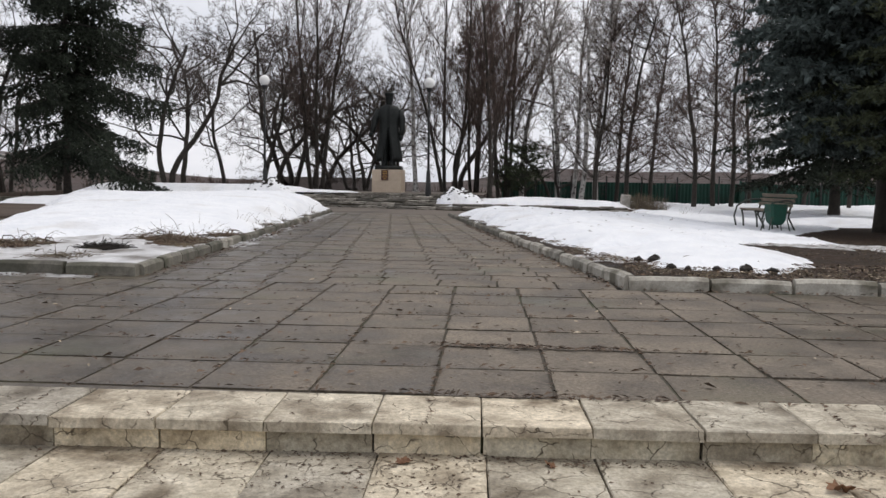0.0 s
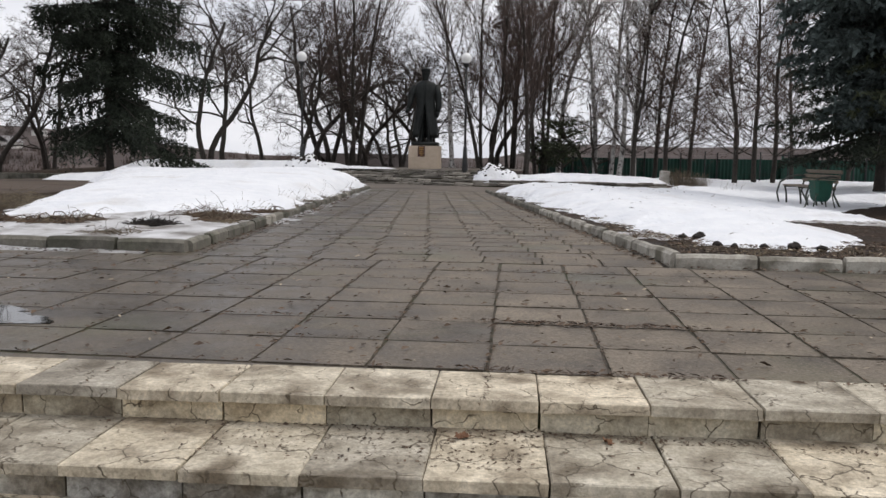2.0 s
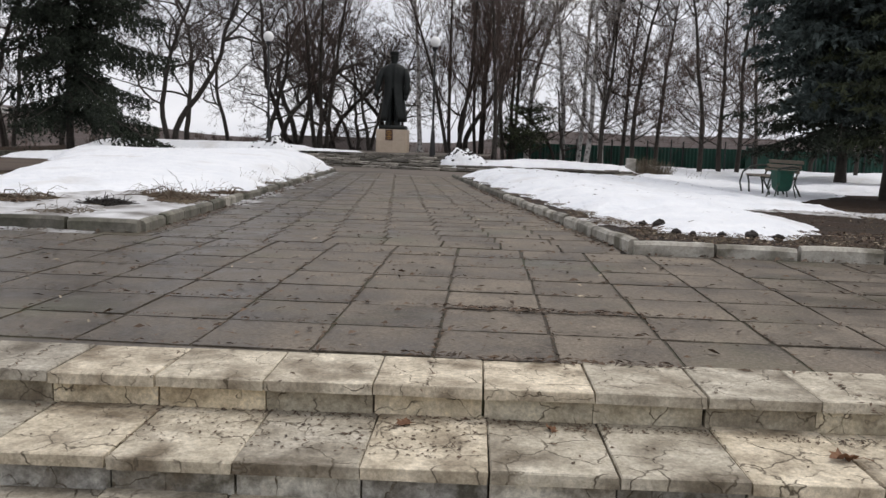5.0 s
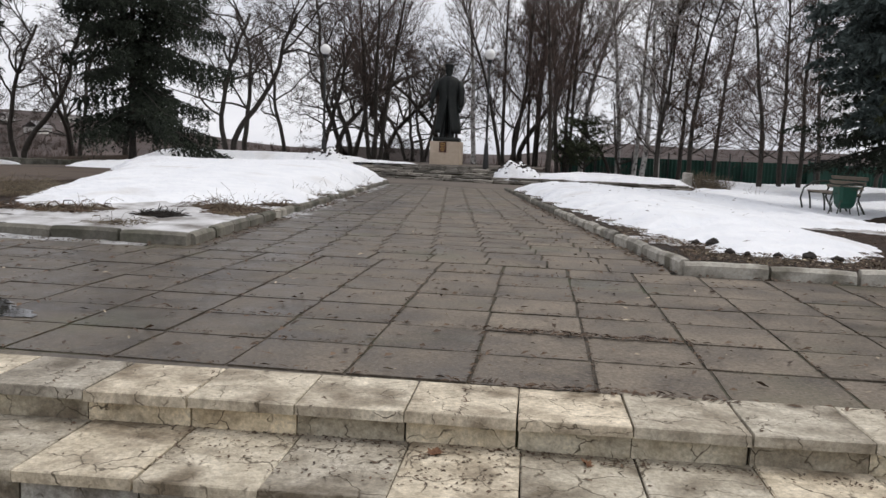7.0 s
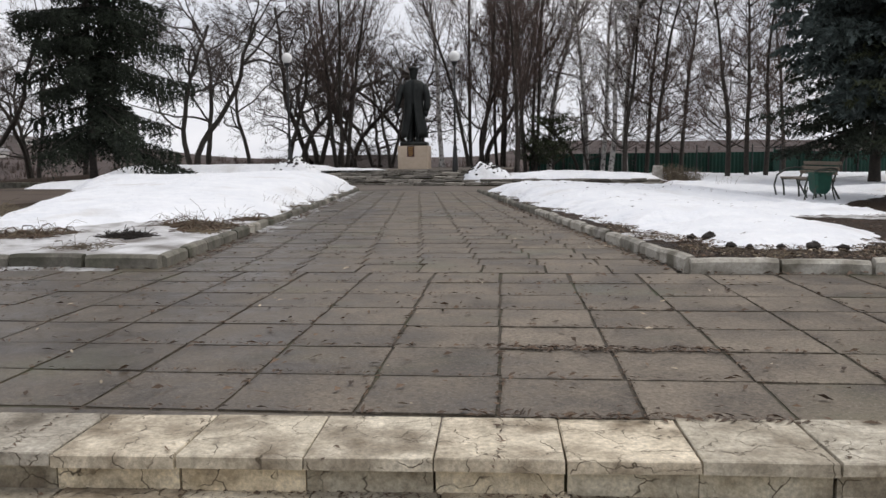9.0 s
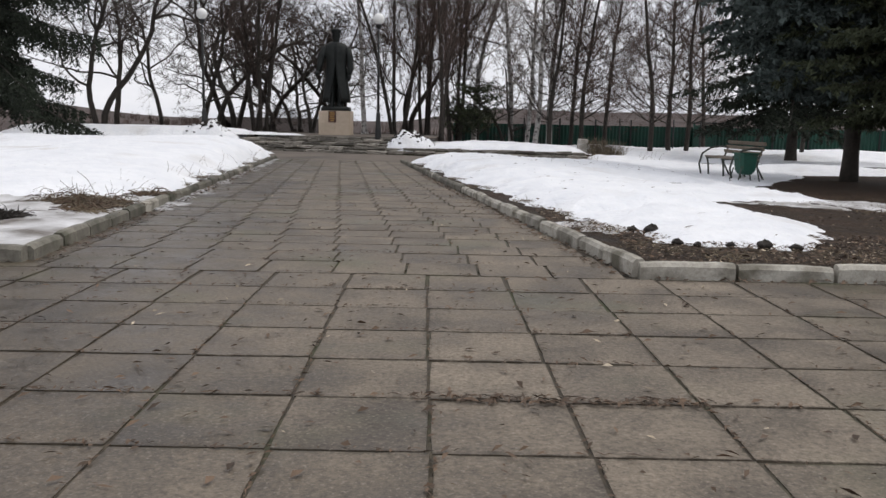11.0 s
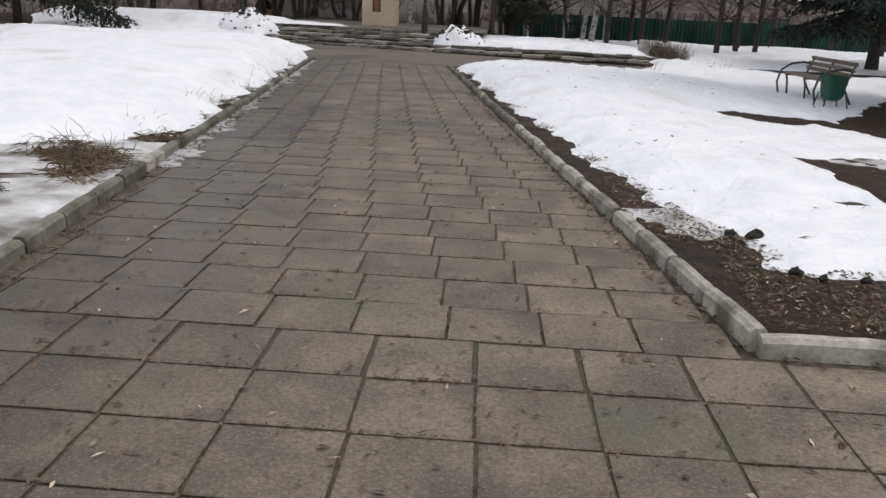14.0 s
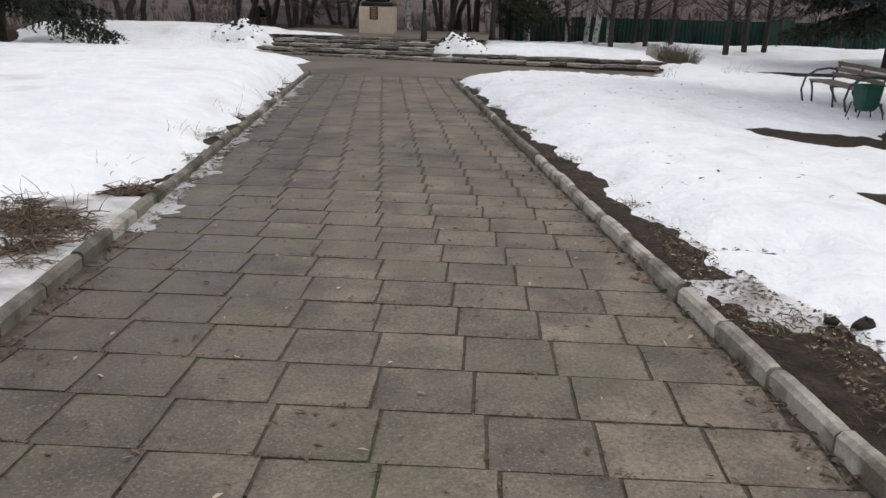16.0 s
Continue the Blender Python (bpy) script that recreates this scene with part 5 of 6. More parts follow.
L_SPREAD = "leafless dark spreading tree with crooked limbs"
L_UP = "leafless tall upright tree with dense ascending branches"
L_CENT = "leafless tree with a straight trunk and fine reddish twigs"
L_PALE = "leafless tree with pale crooked limbs before the fence"
L_BIRCH = "leafless birch with a white trunk and pale twigs"
PROTO = {
    "spread": [bare_tree(s, SPREAD_SPEC, n, M_BARK, M_BARK, M_TWIG, L_SPREAD, h, 0.17, 0.115, 0.12) for s, n, h in ((101, 2, 6.4), (102, 2, 6.0), (103, 1, 7.0))],
    "upright": [bare_tree(s, UPRIGHT_SPEC, n, M_BARK, M_TWIG, M_TWIG_RED, L_UP, h, 0.14, 0.115, 0.24) for s, n, h in ((111, 3, 13.0), (112, 3, 12.5), (113, 2, 11.5))],
    "central": [bare_tree(s, CENTRAL_SPEC, n, M_BARK, M_BARK, M_TWIG_RED, L_CENT, h, 0.12, 0.15, 0.2) for s, n, h in ((121, 1, 12.5), (122, 1, 12.0))],
    "pale": [bare_tree(143, PALE_SPEC, 1, M_BIRCH, M_BIRCH, M_TWIG_PALE, L_PALE, 7.2, 0.1, 0.17)],
    "birch": [bare_tree(s, BIRCH_SPEC, 1, M_BIRCH, M_TWIG_PALE, M_TWIG_PALE, L_BIRCH, 13.5, 0.1, 0.165) for s in (131, 132)],
}
USED = set()
rsP = random.Random(77)


def plant(kind, i, x, y, z=None, scale=1.0, turn=None, lean=(0, 0)):
    src = PROTO[kind][i]
    z = float(land_z(x, y)) if z is None else z
    m = pose(x, y, z, lean[0], lean[1], rsP.uniform(0, 360) if turn is None else turn)
    if src not in USED:
        USED.add(src)
        src.matrix_basis = m @ Matrix.Diagonal((scale, scale, scale, 1))
        return src
    ob = copy_thing(src, m)
    ob.scale = (scale, scale, scale)
    return ob


AZ = lambda px, y: (0.427 + math.tan(math.atan((px - 784) / 1470) - 0.0785) * (y - 0.1), y)
# left of the statue
plant("spread", 0, *AZ(296, 37), scale=1.25, lean=(0, 6))
plant("spread", 2, *AZ(322, 39), scale=1.2, lean=(0, -4))
plant("spread", 1, *AZ(4, 42), scale=1.15)
plant("spread", 0, *AZ(-95, 33), scale=1.15)
plant("spread", 1, *AZ(-160, 46), scale=1.3)
plant("spread", 2, *AZ(395, 47), scale=1.15)
plant("spread", 1, *AZ(472, 41), scale=1.25)
plant("spread", 2, *AZ(498, 43), scale=1.35)
plant("spread", 0, *AZ(520, 45), scale=1.35)
plant("upright", 0, *AZ(560, 41), scale=1.0)
plant("spread", 2, *AZ(582, 46), scale=1.15, lean=(0, 5))
plant("spread", 1, *AZ(624, 50), scale=1.1)
plant("spread", 2, *AZ(105, 40), scale=1.25)
plant("spread", 2, *AZ(20, 47), scale=1.3)
# behind and right of the statue
plant("birch", 0, *AZ(735, 42), scale=1.0)
plant("spread", 2, *AZ(705, 48), scale=0.95)
plant("upright", 1, *AZ(790, 42), scale=0.92)
plant("spread", 0, *AZ(808, 46), scale=1.3)
plant("upright", 2, *AZ(862, 40), scale=0.95)
plant("birch", 1, *AZ(922, 45), scale=0.95)
plant("birch", 1, *AZ(985, 43), scale=0.9)
plant("birch", 0, *AZ(1012, 42), scale=0.95)
plant("pale", 0, *AZ(1026, 41), scale=1.1)
plant("birch", 1, *AZ(1052, 44), scale=1.0)
plant("central", 1, *AZ(1050, 40), scale=0.95, lean=(0, 8))
plant("central", 0, *AZ(1087, 43.5), scale=0.95)
plant("central", 0, *AZ(1147, 43), scale=0.92)
plant("central", 1, *AZ(1228, 36.2), scale=0.95)
plant("central", 0, *AZ(1262, 39), scale=0.95)
plant("central", 0, *AZ(1325, 46), scale=0.95)
plant("spread", 2, *AZ(1420, 47), scale=1.1)
plant("central", 1, *AZ(1500, 42), scale=0.9)
plant("central", 1, *AZ(1105, 41), scale=1.0)
plant("central", 1, *AZ(1292, 40), scale=0.95, lean=(0, 4))
plant("upright", 0, *AZ(890, 42.5), scale=0.95)
plant("spread", 1, *AZ(985, 42), scale=0.8)
plant("spread", 0, *AZ(646, 43), scale=0.9)
plant("spread", 1, *AZ(560, 48), scale=1.3)

plant("spread", 1, *AZ(690, 47), scale=1.2)
plant("upright", 1, *AZ(838, 46), scale=0.9)

# ---- conifers ----


def sprig_cloud(name, anchors, mat, seed, blades=9, size=0.16, width=0.016):
    """Needle sprigs: at every anchor (place, way, length) a spindle of thin blades."""
    rs = np.random.RandomState(seed)
    A = np.asarray(anchors, dtype=np.float64)
    P, D, L = A[:, 0:3], A[:, 3:6], A[:, 6]
    D = D / (np.linalg.norm(D, axis=1)[:, None] + 1e-9)
    V, n = [], len(A)
    for b in range(blades):
        t = (b + rs.uniform(0, 1, n)) / blades
        root = P + D * (L * t)[:, None]
        side = rs.normal(size=(n, 3))
        side -= D * np.sum(side * D, axis=1)[:, None]
        side /= np.linalg.norm(side, axis=1)[:, None] + 1e-9
        way = side * 0.85 + D * 0.75
        tip = root + way * (size * rs.uniform(0.55, 1.1, n))[:, None]
        w = np.cross(way, rs.normal(size=(n, 3)))
        w /= np.linalg.norm(w, axis=1)[:, None] + 1e-9
        w *= width
        V.append(np.stack([root - w * 1.15, root + w * 1.15, tip], axis=1))
    V = np.stack(V, axis=1).reshape(-1, 3)
    F = np.arange(len(V)).reshape(-1, 3)
    return quick_mesh(name, V, F, mat)


def conifer(x, y, z, height, radius, mat, label, seed, whorl=0.42, per=7, droop=0.25, first=1.6, sprigs=26, hang=0.0, size=0.16, profile=0.8, trunk_r=0.2, width=0.016, blades=9, gaps=0.0, curtain=0, side=(0.0, 0.0), skirt=1.0):
    """A conifer with whorls of boughs, each a feathered fan of needle sprigs."""
    rs = random.Random(seed)
    tree = holder("conifer", pose(x, y, z), label=label, category="tree")
    child("trunk", Soup().add(tube_data([(0, 0, -0.4), (0, 0, 0.5), (0.05, 0.03, height * 0.5), (0, 0, height)], [trunk_r * 1.35, trunk_r, trunk_r * 0.6, 0.02], 12)).mesh("trunk", M_BARK, True), tree)
    segs, anchors = [], []
    h = first
    while h < height - 0.3:
        f = (h - first) / (height - first)
        fine = 1.0 if h < 9.0 else 0.4   # thinner sprays high up
        for i in range(per):
            if rs.random() < gaps:
                continue
            a = 2 * math.pi * (i + rs.random()) / per
            ln = radius * (1 - f) ** profile * rs.uniform(0.72, 1.12) + 0.25
            ln *= (skirt + (1 - skirt) * min(1.0, (h - first) / 2.2)) * rs.uniform(1.15, 1.85) * (1 + side[0] * math.cos(a) + side[1] * math.sin(a))
            p = Vector((0, 0, h + rs.uniform(-0.15, 0.15)))
            d = Vector((math.cos(a), math.sin(a), 0.15 - droop * (1 - f)))
            steps = max(4, int(ln / 0.28))
            for s in range(steps):
                q = p + d.normalized() * (ln / steps)
                t = (s + 1) / steps
                segs.append((*p, *q, 0.035 * (1 - t) + 0.008, 0.035 * (1 - t) + 0.006))
                d = Vector((d.x, d.y, d.z + (0.06 if t > 0.6 else -0.03) * (droop + 0.3)))
                p = q
                if t < 0.12:
                    continue
                for sd in (-1, 1):
                    across = Vector((-math.sin(a) * sd, math.cos(a) * sd, 0))
                    sl = (0.15 + 0.62 * ln * 0.42 * (1 - t * 0.75)) * rs.uniform(0.7, 1.15)
                    m = max(1, int(sl / 0.14 * sprigs / 26 * fine))
                    wd = (across * 0.8 + d.normalized() * 0.55 + Vector((0, 0, rs.uniform(-0.25, 0.1) - hang * 0.3))).normalized()
                    for k in range(m):
                        c = p + wd * (sl * (k + rs.random()) / m) + Vector((0, 0, -hang * 0.15 * k))
                        dn = wd + Vector((rs.gauss(0, 0.3), rs.gauss(0, 0.3), rs.gauss(0, 0.25) - hang))
                        anchors.append((*c, *dn, rs.uniform(0.14, 0.30) * (1 + hang)))
                if curtain:
                    for _ in range(int(curtain * fine)):
                        c = p + Vector((-math.sin(a), math.cos(a), 0)) * rs.uniform(-0.55, 0.55) * (1.1 - t * 0.6)
                        anchors.append((*c, rs.gauss(0, 0.1), rs.gauss(0, 0.1), -1.0, rs.uniform(0.35, 1.0)))
                dn = d.normalized() + Vector((rs.gauss(0, 0.2), rs.gauss(0, 0.2), rs.gauss(0, 0.2) - hang))
                anchors.append((*p, *dn, rs.uniform(0.18, 0.32)))
        h += whorl * rs.uniform(0.8, 1.2)
    tagged(child("bough_wood", segments_mesh("bough_wood", segs, M_BARK, 4), tree), kind="stuff")
    tagged(child("needles", sprig_cloud("needles", anchors, mat, seed, blades, size, width), tree, label="needle sprays"), kind="stuff")
    return tree


conifer(-15.7, 29.4, 0.15, 15.0, 1.75, M_SPRUCE, "tall dark spruce with drooping boughs and gaps between them", 201, whorl=0.86, per=9, droop=0.42, first=1.8, sprigs=26, hang=0.45, size=0.15, profile=0.3, trunk_r=0.13, gaps=0.32, width=0.027, blades=8, curtain=12, side=(0.2, -0.05))
conifer(*AZ(-252, 25.5), 0.0, 12.0, 1.15, M_SPRUCE, "dark dense spruce standing apart by the side road", 207, whorl=0.8, per=8, droop=0.3, first=3.5, sprigs=28, hang=0.4, size=0.15, profile=0.3, trunk_r=0.14, width=0.03, curtain=8, gaps=0.1)
conifer(9.2, 20.4, -0.26, 15.0, 1.85, M_BLUE, "dense blue spruce with layered grey-green boughs", 202, whorl=0.30, per=12, droop=0.3, first=2.2, sprigs=48, hang=0.15, size=0.15, profile=0.3, trunk_r=0.175, blades=9, width=0.036, skirt=0.6)
conifer(10.4, 18.2, -0.28, 9.5, 2.3, M_OLIVE, "brownish-green conifer standing beside the blue spruce", 203, whorl=0.34, per=10, droop=0.3, first=1.8, sprigs=34, hang=0.1, size=0.13, profile=0.4, trunk_r=0.13, blades=10, width=0.02, skirt=0.7)
conifer(*AZ(1475, 33), -0.4, 10.0, 2.2, M_SPRUCE, "dark spruce standing behind the bench", 204, whorl=0.5, per=8, droop=0.4, first=2.2, sprigs=18, hang=0.3, size=0.18, profile=0.5, gaps=0.05, width=0.03)
conifer(*AZ(928, 41.5), 0.0, 3.0, 0.55, M_OLIVE, "bushy olive-green juniper under the bare trees", 205, whorl=0.3, per=8, droop=-0.5, first=0.25, sprigs=20, hang=0.0, size=0.15, profile=0.3, trunk_r=0.05, gaps=0.25)
conifer(*AZ(896, 42.6), 0.0, 1.9, 0.5, M_OLIVE, "low bushy olive-green juniper under the bare trees", 206, whorl=0.3, per=8, droop=-0.5, first=0.2, sprigs=18, hang=0.0, size=0.15, profile=0.3, trunk_r=0.05, gaps=0.25)

# ---- fence and gate ----
FY = 49.0


def fence_panel_mesh(w, h, pitch=0.2):
    n = int(w / pitch * 4)
    v, f = [], []
    for i in range(n + 1):
        x = -w / 2 + w * i / n
        dy = 0.02 if (i % 4) in (1, 2) else -0.02
        for dz in (0, h):
            v += [(x, dy, dz), (x, dy + 0.006, dz)]
    for i in range(n):
        a, b = i * 4, (i + 1) * 4
        f += [(a, b, b + 2, a + 2), (a + 1, a + 3, b + 3, b + 1), (a + 2, b + 2, b + 3, a + 3)]
    return mesh_of("panel", v, f, M_FENCE)


PANEL = fence_panel_mesh(2.0, 1.45)
POST = Soup().add(box_data(0, 0, 0.75, 0.08, 0.08, 2.1, 0.01)).mesh("post", M_POLE)
RAIL = Soup().add(box_data(0, 0, 0, 2.0, 0.03, 0.05)).mesh("rail", M_POLE)
fence = holder("fence", Matrix(), label="green profiled-sheet fence with dark posts", category="fence")
for i in range(13):
    x = 1.0 + 2.02 * i
    z = -0.62
    child("panel", PANEL, fence, pose(x, FY + 0.02 * i, z, 0, 0, 0.4))
    child("post", POST, fence, pose(x + 1.0, FY + 0.02 * i - 0.07, z))
    child("rail", RAIL, fence, pose(x, FY + 0.02 * i + 0.05, z + 1.1))
gate = holder("gate", pose(14.15, FY - 0.3, -0.62) @ Matrix.Diagonal((0.72, 1.0, 0.95, 1.0)), label="closed dark green metal gate with a flat lintel", category="gate")
child("leaf", Soup().add(box_data(0, 0, 0.85, 1.5, 0.06, 1.6, 0.01)).mesh("leaf", M_FENCE), gate)
for sx in (-0.82, 0.82):
    child("gate_post", Soup().add(box_data(sx, 0, 0.85, 0.14, 0.14, 2.0, 0.02)).mesh("gate_post", M_FENCE), gate)
child("lintel", Soup().add(box_data(0, 0, 1.78, 1.9, 0.3, 0.1, 0.01)).mesh("lintel", M_POLE), gate)
# thin posts of a wire fence before it
wire = holder("wire_fence", Matrix(), label="low wire fence on thin dark steel posts", category="fence")
wpts = []
for px in (880, 905, 945, 1105, 1175, 1270, 1318, 1375, 1430):
    x, y = AZ(px, 44.5)
    z = float(land_z(x, y))
    child("post", Soup().add(tube_data([(0, 0, -0.3), (0, 0, 1.65)], 0.035, 8)).mesh("post", M_POLE), wire, pose(x, y, z))
    wpts.append((x, y, z))
for zz in (0.5, 1.0, 1.5):
    child("wire", Soup().add(tube_data([(a, b, c + zz) for a, b, c in wpts], 0.006, 4)).mesh("wire", M_POLE), wire)

# ---- log cabin behind the terrace ----
cabin = holder("log_cabin", pose(-14.9, 57.0, 0.22, 0, 0, -42), label="low brown log cabin with a shallow dark metal roof", category="house")
LOGM = Soup().add(tube_data([(-2.05, 0, 0), (2.05, 0, 0)], 0.11, 10)).mesh("log", M_LOG)
for i in range(12):
    z = -2.3 + 0.2 * i
    half = 2.05 if z < -0.55 else max(0.3, 2.05 * (0.62 - z) / 1.17)
    child("log", LOGM, cabin, pose(0, -0.0, z) @ Matrix.Diagonal((half / 2.05, 1, 1, 1)))
child("side_wall", Soup().add(box_data(2.0, 4.0, -1.5, 0.12, 8.0, 1.9)).mesh("side_wall", M_LOG), cabin)
child("side_wall", Soup().add(box_data(-2.0, 4.0, -1.5, 0.12, 8.0, 1.9)).mesh("side_wall", M_LOG), cabin)
for sgn in (-1, 1):
    rf = Soup()
    for i in range(24):
        y0 = -0.5 + 8.9 * i / 24
        for yy, lift in ((y0, 0.0), (y0 + 0.1, 0.012)):
            d = 0.1 if lift else 8.9 / 24
            rf.add(([(0, yy, 0.72 + lift), (sgn * 2.7, yy, -0.72 + lift), (sgn * 2.7, yy + d, -0.72 + lift), (0, yy + d, 0.72 + lift),
                     (0, yy, 0.66), (sgn * 2.7, yy, -0.78), (sgn * 2.7, yy + d, -0.78), (0, yy + d, 0.66)],
                    [(0, 1, 2, 3), (7, 6, 5, 4), (0, 4, 5, 1), (2, 6, 7, 3), (1, 5, 6, 2)]))
    child("roof_slope", rf.mesh("roof_slope", M_ROOF), cabin)

# ---- bench ----
bench = holder("bench", pose(6.4, 20.2, -0.27, 0, 0, 92), label="park bench with curved iron sides and weathered wooden slats", category="bench")
# local x along the seat, local y towards the front
for sx in (-1.02, 0.0, 1.02):
    if sx:
        arm = [(sx, 0.30, 0.0), (sx, 0.36, 0.25), (sx, 0.30, 0.50), (sx, 0.10, 0.64), (sx, -0.15, 0.68), (sx, -0.28, 0.66)]
        child("arm", Soup().add(tube_data(arm, 0.022, 8)).mesh("arm", M_IRON, True), bench)
    child("leg", Soup().add(tube_data([(sx, 0.12, 0.0), (sx, 0.14, 0.25), (sx, 0.18, 0.42)], 0.022, 8)).mesh("leg", M_IRON, True), bench)
    child("leg", Soup().add(tube_data([(sx, -0.38, 0.0), (sx, -0.22, 0.30), (sx, -0.24, 0.45), (sx, -0.38, 0.82)], 0.022, 8)).mesh("leg", M_IRON, True), bench)
    child("seat_bar", Soup().add(box_data(sx, -0.03, 0.405, 0.035, 0.46, 0.035)).mesh("seat_bar", M_IRON), bench)
slat = Soup().add(box_data(0, 0, 0, 2.2, 0.075, 0.032, 0.006)).mesh("slat", M_SLAT)
for i in range(5):
    child("slat", slat, bench, pose(0, -0.2 + 0.092 * i, 0.44, rs.uniform(-1, 1)))
for zz, yy in ((0.57, -0.265), (0.67, -0.31), (0.78, -0.35)):
    child("slat", slat, bench, pose(0, yy, zz, 70))

# ---- litter bin ----
litter_bin = holder("litter_bin", pose(6.12, 18.35, -0.27, 0, 0, 12) @ Matrix.Diagonal((1.0, 1.0, 0.86, 1.0)), label="dented green tapered litter bin on an iron stand", category="litter bin")
bv, bf = [], []
prof = [(0.20, 0.19, 0.2), (0.23, 0.25, 0.25), (0.31, 0.34, 0.3), (0.70, 0.40, 0.35)]
N = 8
for shell in (0, 1):
    for z, w, d in (prof if not shell else prof[::-1]):
        k = 0.012 * shell
        for (a, b) in ((-0.5, -0.36), (-0.36, -0.5), (0.36, -0.5), (0.5, -0.36), (0.5, 0.36), (0.36, 0.5), (-0.36, 0.5), (-0.5, 0.36)):
            bv.append((a * (w - 2 * k), b * (d - 2 * k), z + (0.012 if shell and z < 0.21 else 0)))
for i in range(7):
    for j in range(N):
        bf.append((i * N + j, i * N + (j + 1) % N, (i + 1) * N + (j + 1) % N, (i + 1) * N + j))
bf.append(tuple(range(N))[::-1])
bf.append(tuple(7 * N + j for j in range(N)))
child("bucket", mesh_of("bucket", bv, bf, M_BINGREEN), litter_bin, label="green sheet-metal bucket")
rim = [(-0.205, -0.175, 0.70), (0.205, -0.175, 0.70), (0.205, 0.175, 0.70), (-0.205, 0.175, 0.70), (-0.205, -0.175, 0.70)]
child("rim", Soup().add(tube_data(rim, 0.012, 6)).mesh("rim", M_BINGREEN), litter_bin)
for sx in (-1, 1):
    for sy in (-1, 1):
        child("leg", Soup().add(tube_data([(sx * 0.25, sy * 0.17, 0.0), (sx * 0.185, sy * 0.15, 0.30), (sx * 0.178, sy * 0.145, 0.36)], 0.014, 6)).mesh("leg", M_IRON), litter_bin)
child("cross_bar", Soup().add(tube_data([(-0.22, 0, 0.56), (0.22, 0, 0.56)], 0.014, 6)).mesh("cross_bar", M_IRON), litter_bin)

# ---- stone stub and dry bush at the end of the ledges ----
sx, sy = 4.75, 31.6
stub = new("stone_stub", Soup().add(box_data(0, 0, 0.2, 0.30, 0.28, 0.62, 0.03)).mesh("stone_stub", M_LIMEWASH))
stub.matrix_world = pose(sx, sy, float(land_z(sx, sy)), 0, 3, 10)
tagged(stub, "short flaking whitewashed stone post at the end of the ledges", "post")


def blade_tuft(name, spots, mat, seed, label, category, h=(0.2, 0.5), lean=0.5, r=(0.002, 0.004), kind="stuff"):
    """Dead blades and stems standing or lying in tufts. spots: (x, y, radius, count)."""
    rs = random.Random(seed)
    segs = []
    for x, y, rad, n in spots:
        for _ in range(n):
            a, q = rs.uniform(0, 2 * math.pi), rad * math.sqrt(rs.random())
            px, py = x + q * math.cos(a), y + q * math.sin(a)
            pz = float(land_z(px, py)) + 0.02
            p = Vector((px, py, pz))
            d = Vector((rs.gauss(0, lean), rs.gauss(0, lean), 1.0)).normalized()
            ln = rs.uniform(*h)
            for s in range(3):
                q2 = p + d * ln / 3
                q2.z = max(q2.z, pz + 0.02)
                rr = rs.uniform(*r) * (1 - s * 0.22)
                segs.append((*p, *q2, rr, rr * 0.8))
                p = q2
                d = (d + Vector((rs.gauss(0, 0.25), rs.gauss(0, 0.25), -lean * 0.35))).normalized()
    return tagged(new(name, segments_mesh(name, segs, mat, 3)), label, category, kind=kind)


blade_tuft("dry_bush", [(5.35, 31.6, 0.45, 420), (5.9, 31.8, 0.4, 260)], M_STRAW, 301, "dry yellowish-brown bush beside the stone post", "bush", (0.35, 0.75), 0.35, (0.004, 0.008))
blade_tuft("dead_grass", [(-3.1, 8.8, 0.26, 330), (-3.5, 9.1, 0.3, 330), (-2.95, 8.3, 0.14, 120), (-4.3, 7.65, 0.32, 480), (-3.2, 6.6, 0.22, 60), (-2.72, 8.0, 0.12, 40), (-2.8, 8.6, 0.16, 60), (-3.0, 10.0, 0.16, 80), (-3.15, 11.4, 0.14, 60), (-3.35, 13.0, 0.16, 90),
                          (-3.55, 14.5, 0.16, 60), (-3.75, 16.0, 0.16, 60), (-3.95, 17.6, 0.18, 60), (-4.2, 19.5, 0.2, 60)],
           M_STRAW, 302, "matted dead grass and stems lying along the kerb", "dead grass", (0.10, 0.30), 2.2, (0.0015, 0.0042))
blade_tuft("dead_grass", [(-6.6, 9.7, 0.6, 520), (-7.4, 11.0, 0.6, 520), (-8.3, 12.6, 0.6, 420), (-5.6, 7.2, 0.5, 120), (-7.2, 8.2, 0.8, 200)], M_STRAW, 303, "heaped straw-coloured dead grass beside the snow", "dead grass", (0.15, 0.42), 1.5, (0.002, 0.005))
blade_tuft("dry_stems", [(-3.25, 9.0, 0.5, 14), (-3.4, 10.5, 0.3, 7), (-3.55, 12.5, 0.3, 9), (-3.8, 14.5, 0.35, 10), (-4.1, 16.5, 0.35, 10), (-4.4, 18.8, 0.4, 10), (-5.2, 12.0, 1.2, 4)],
           M_STEM, 304, "thin dry stalks standing out of the snow", "dry stems", (0.12, 0.36), 0.5, (0.002, 0.0045))
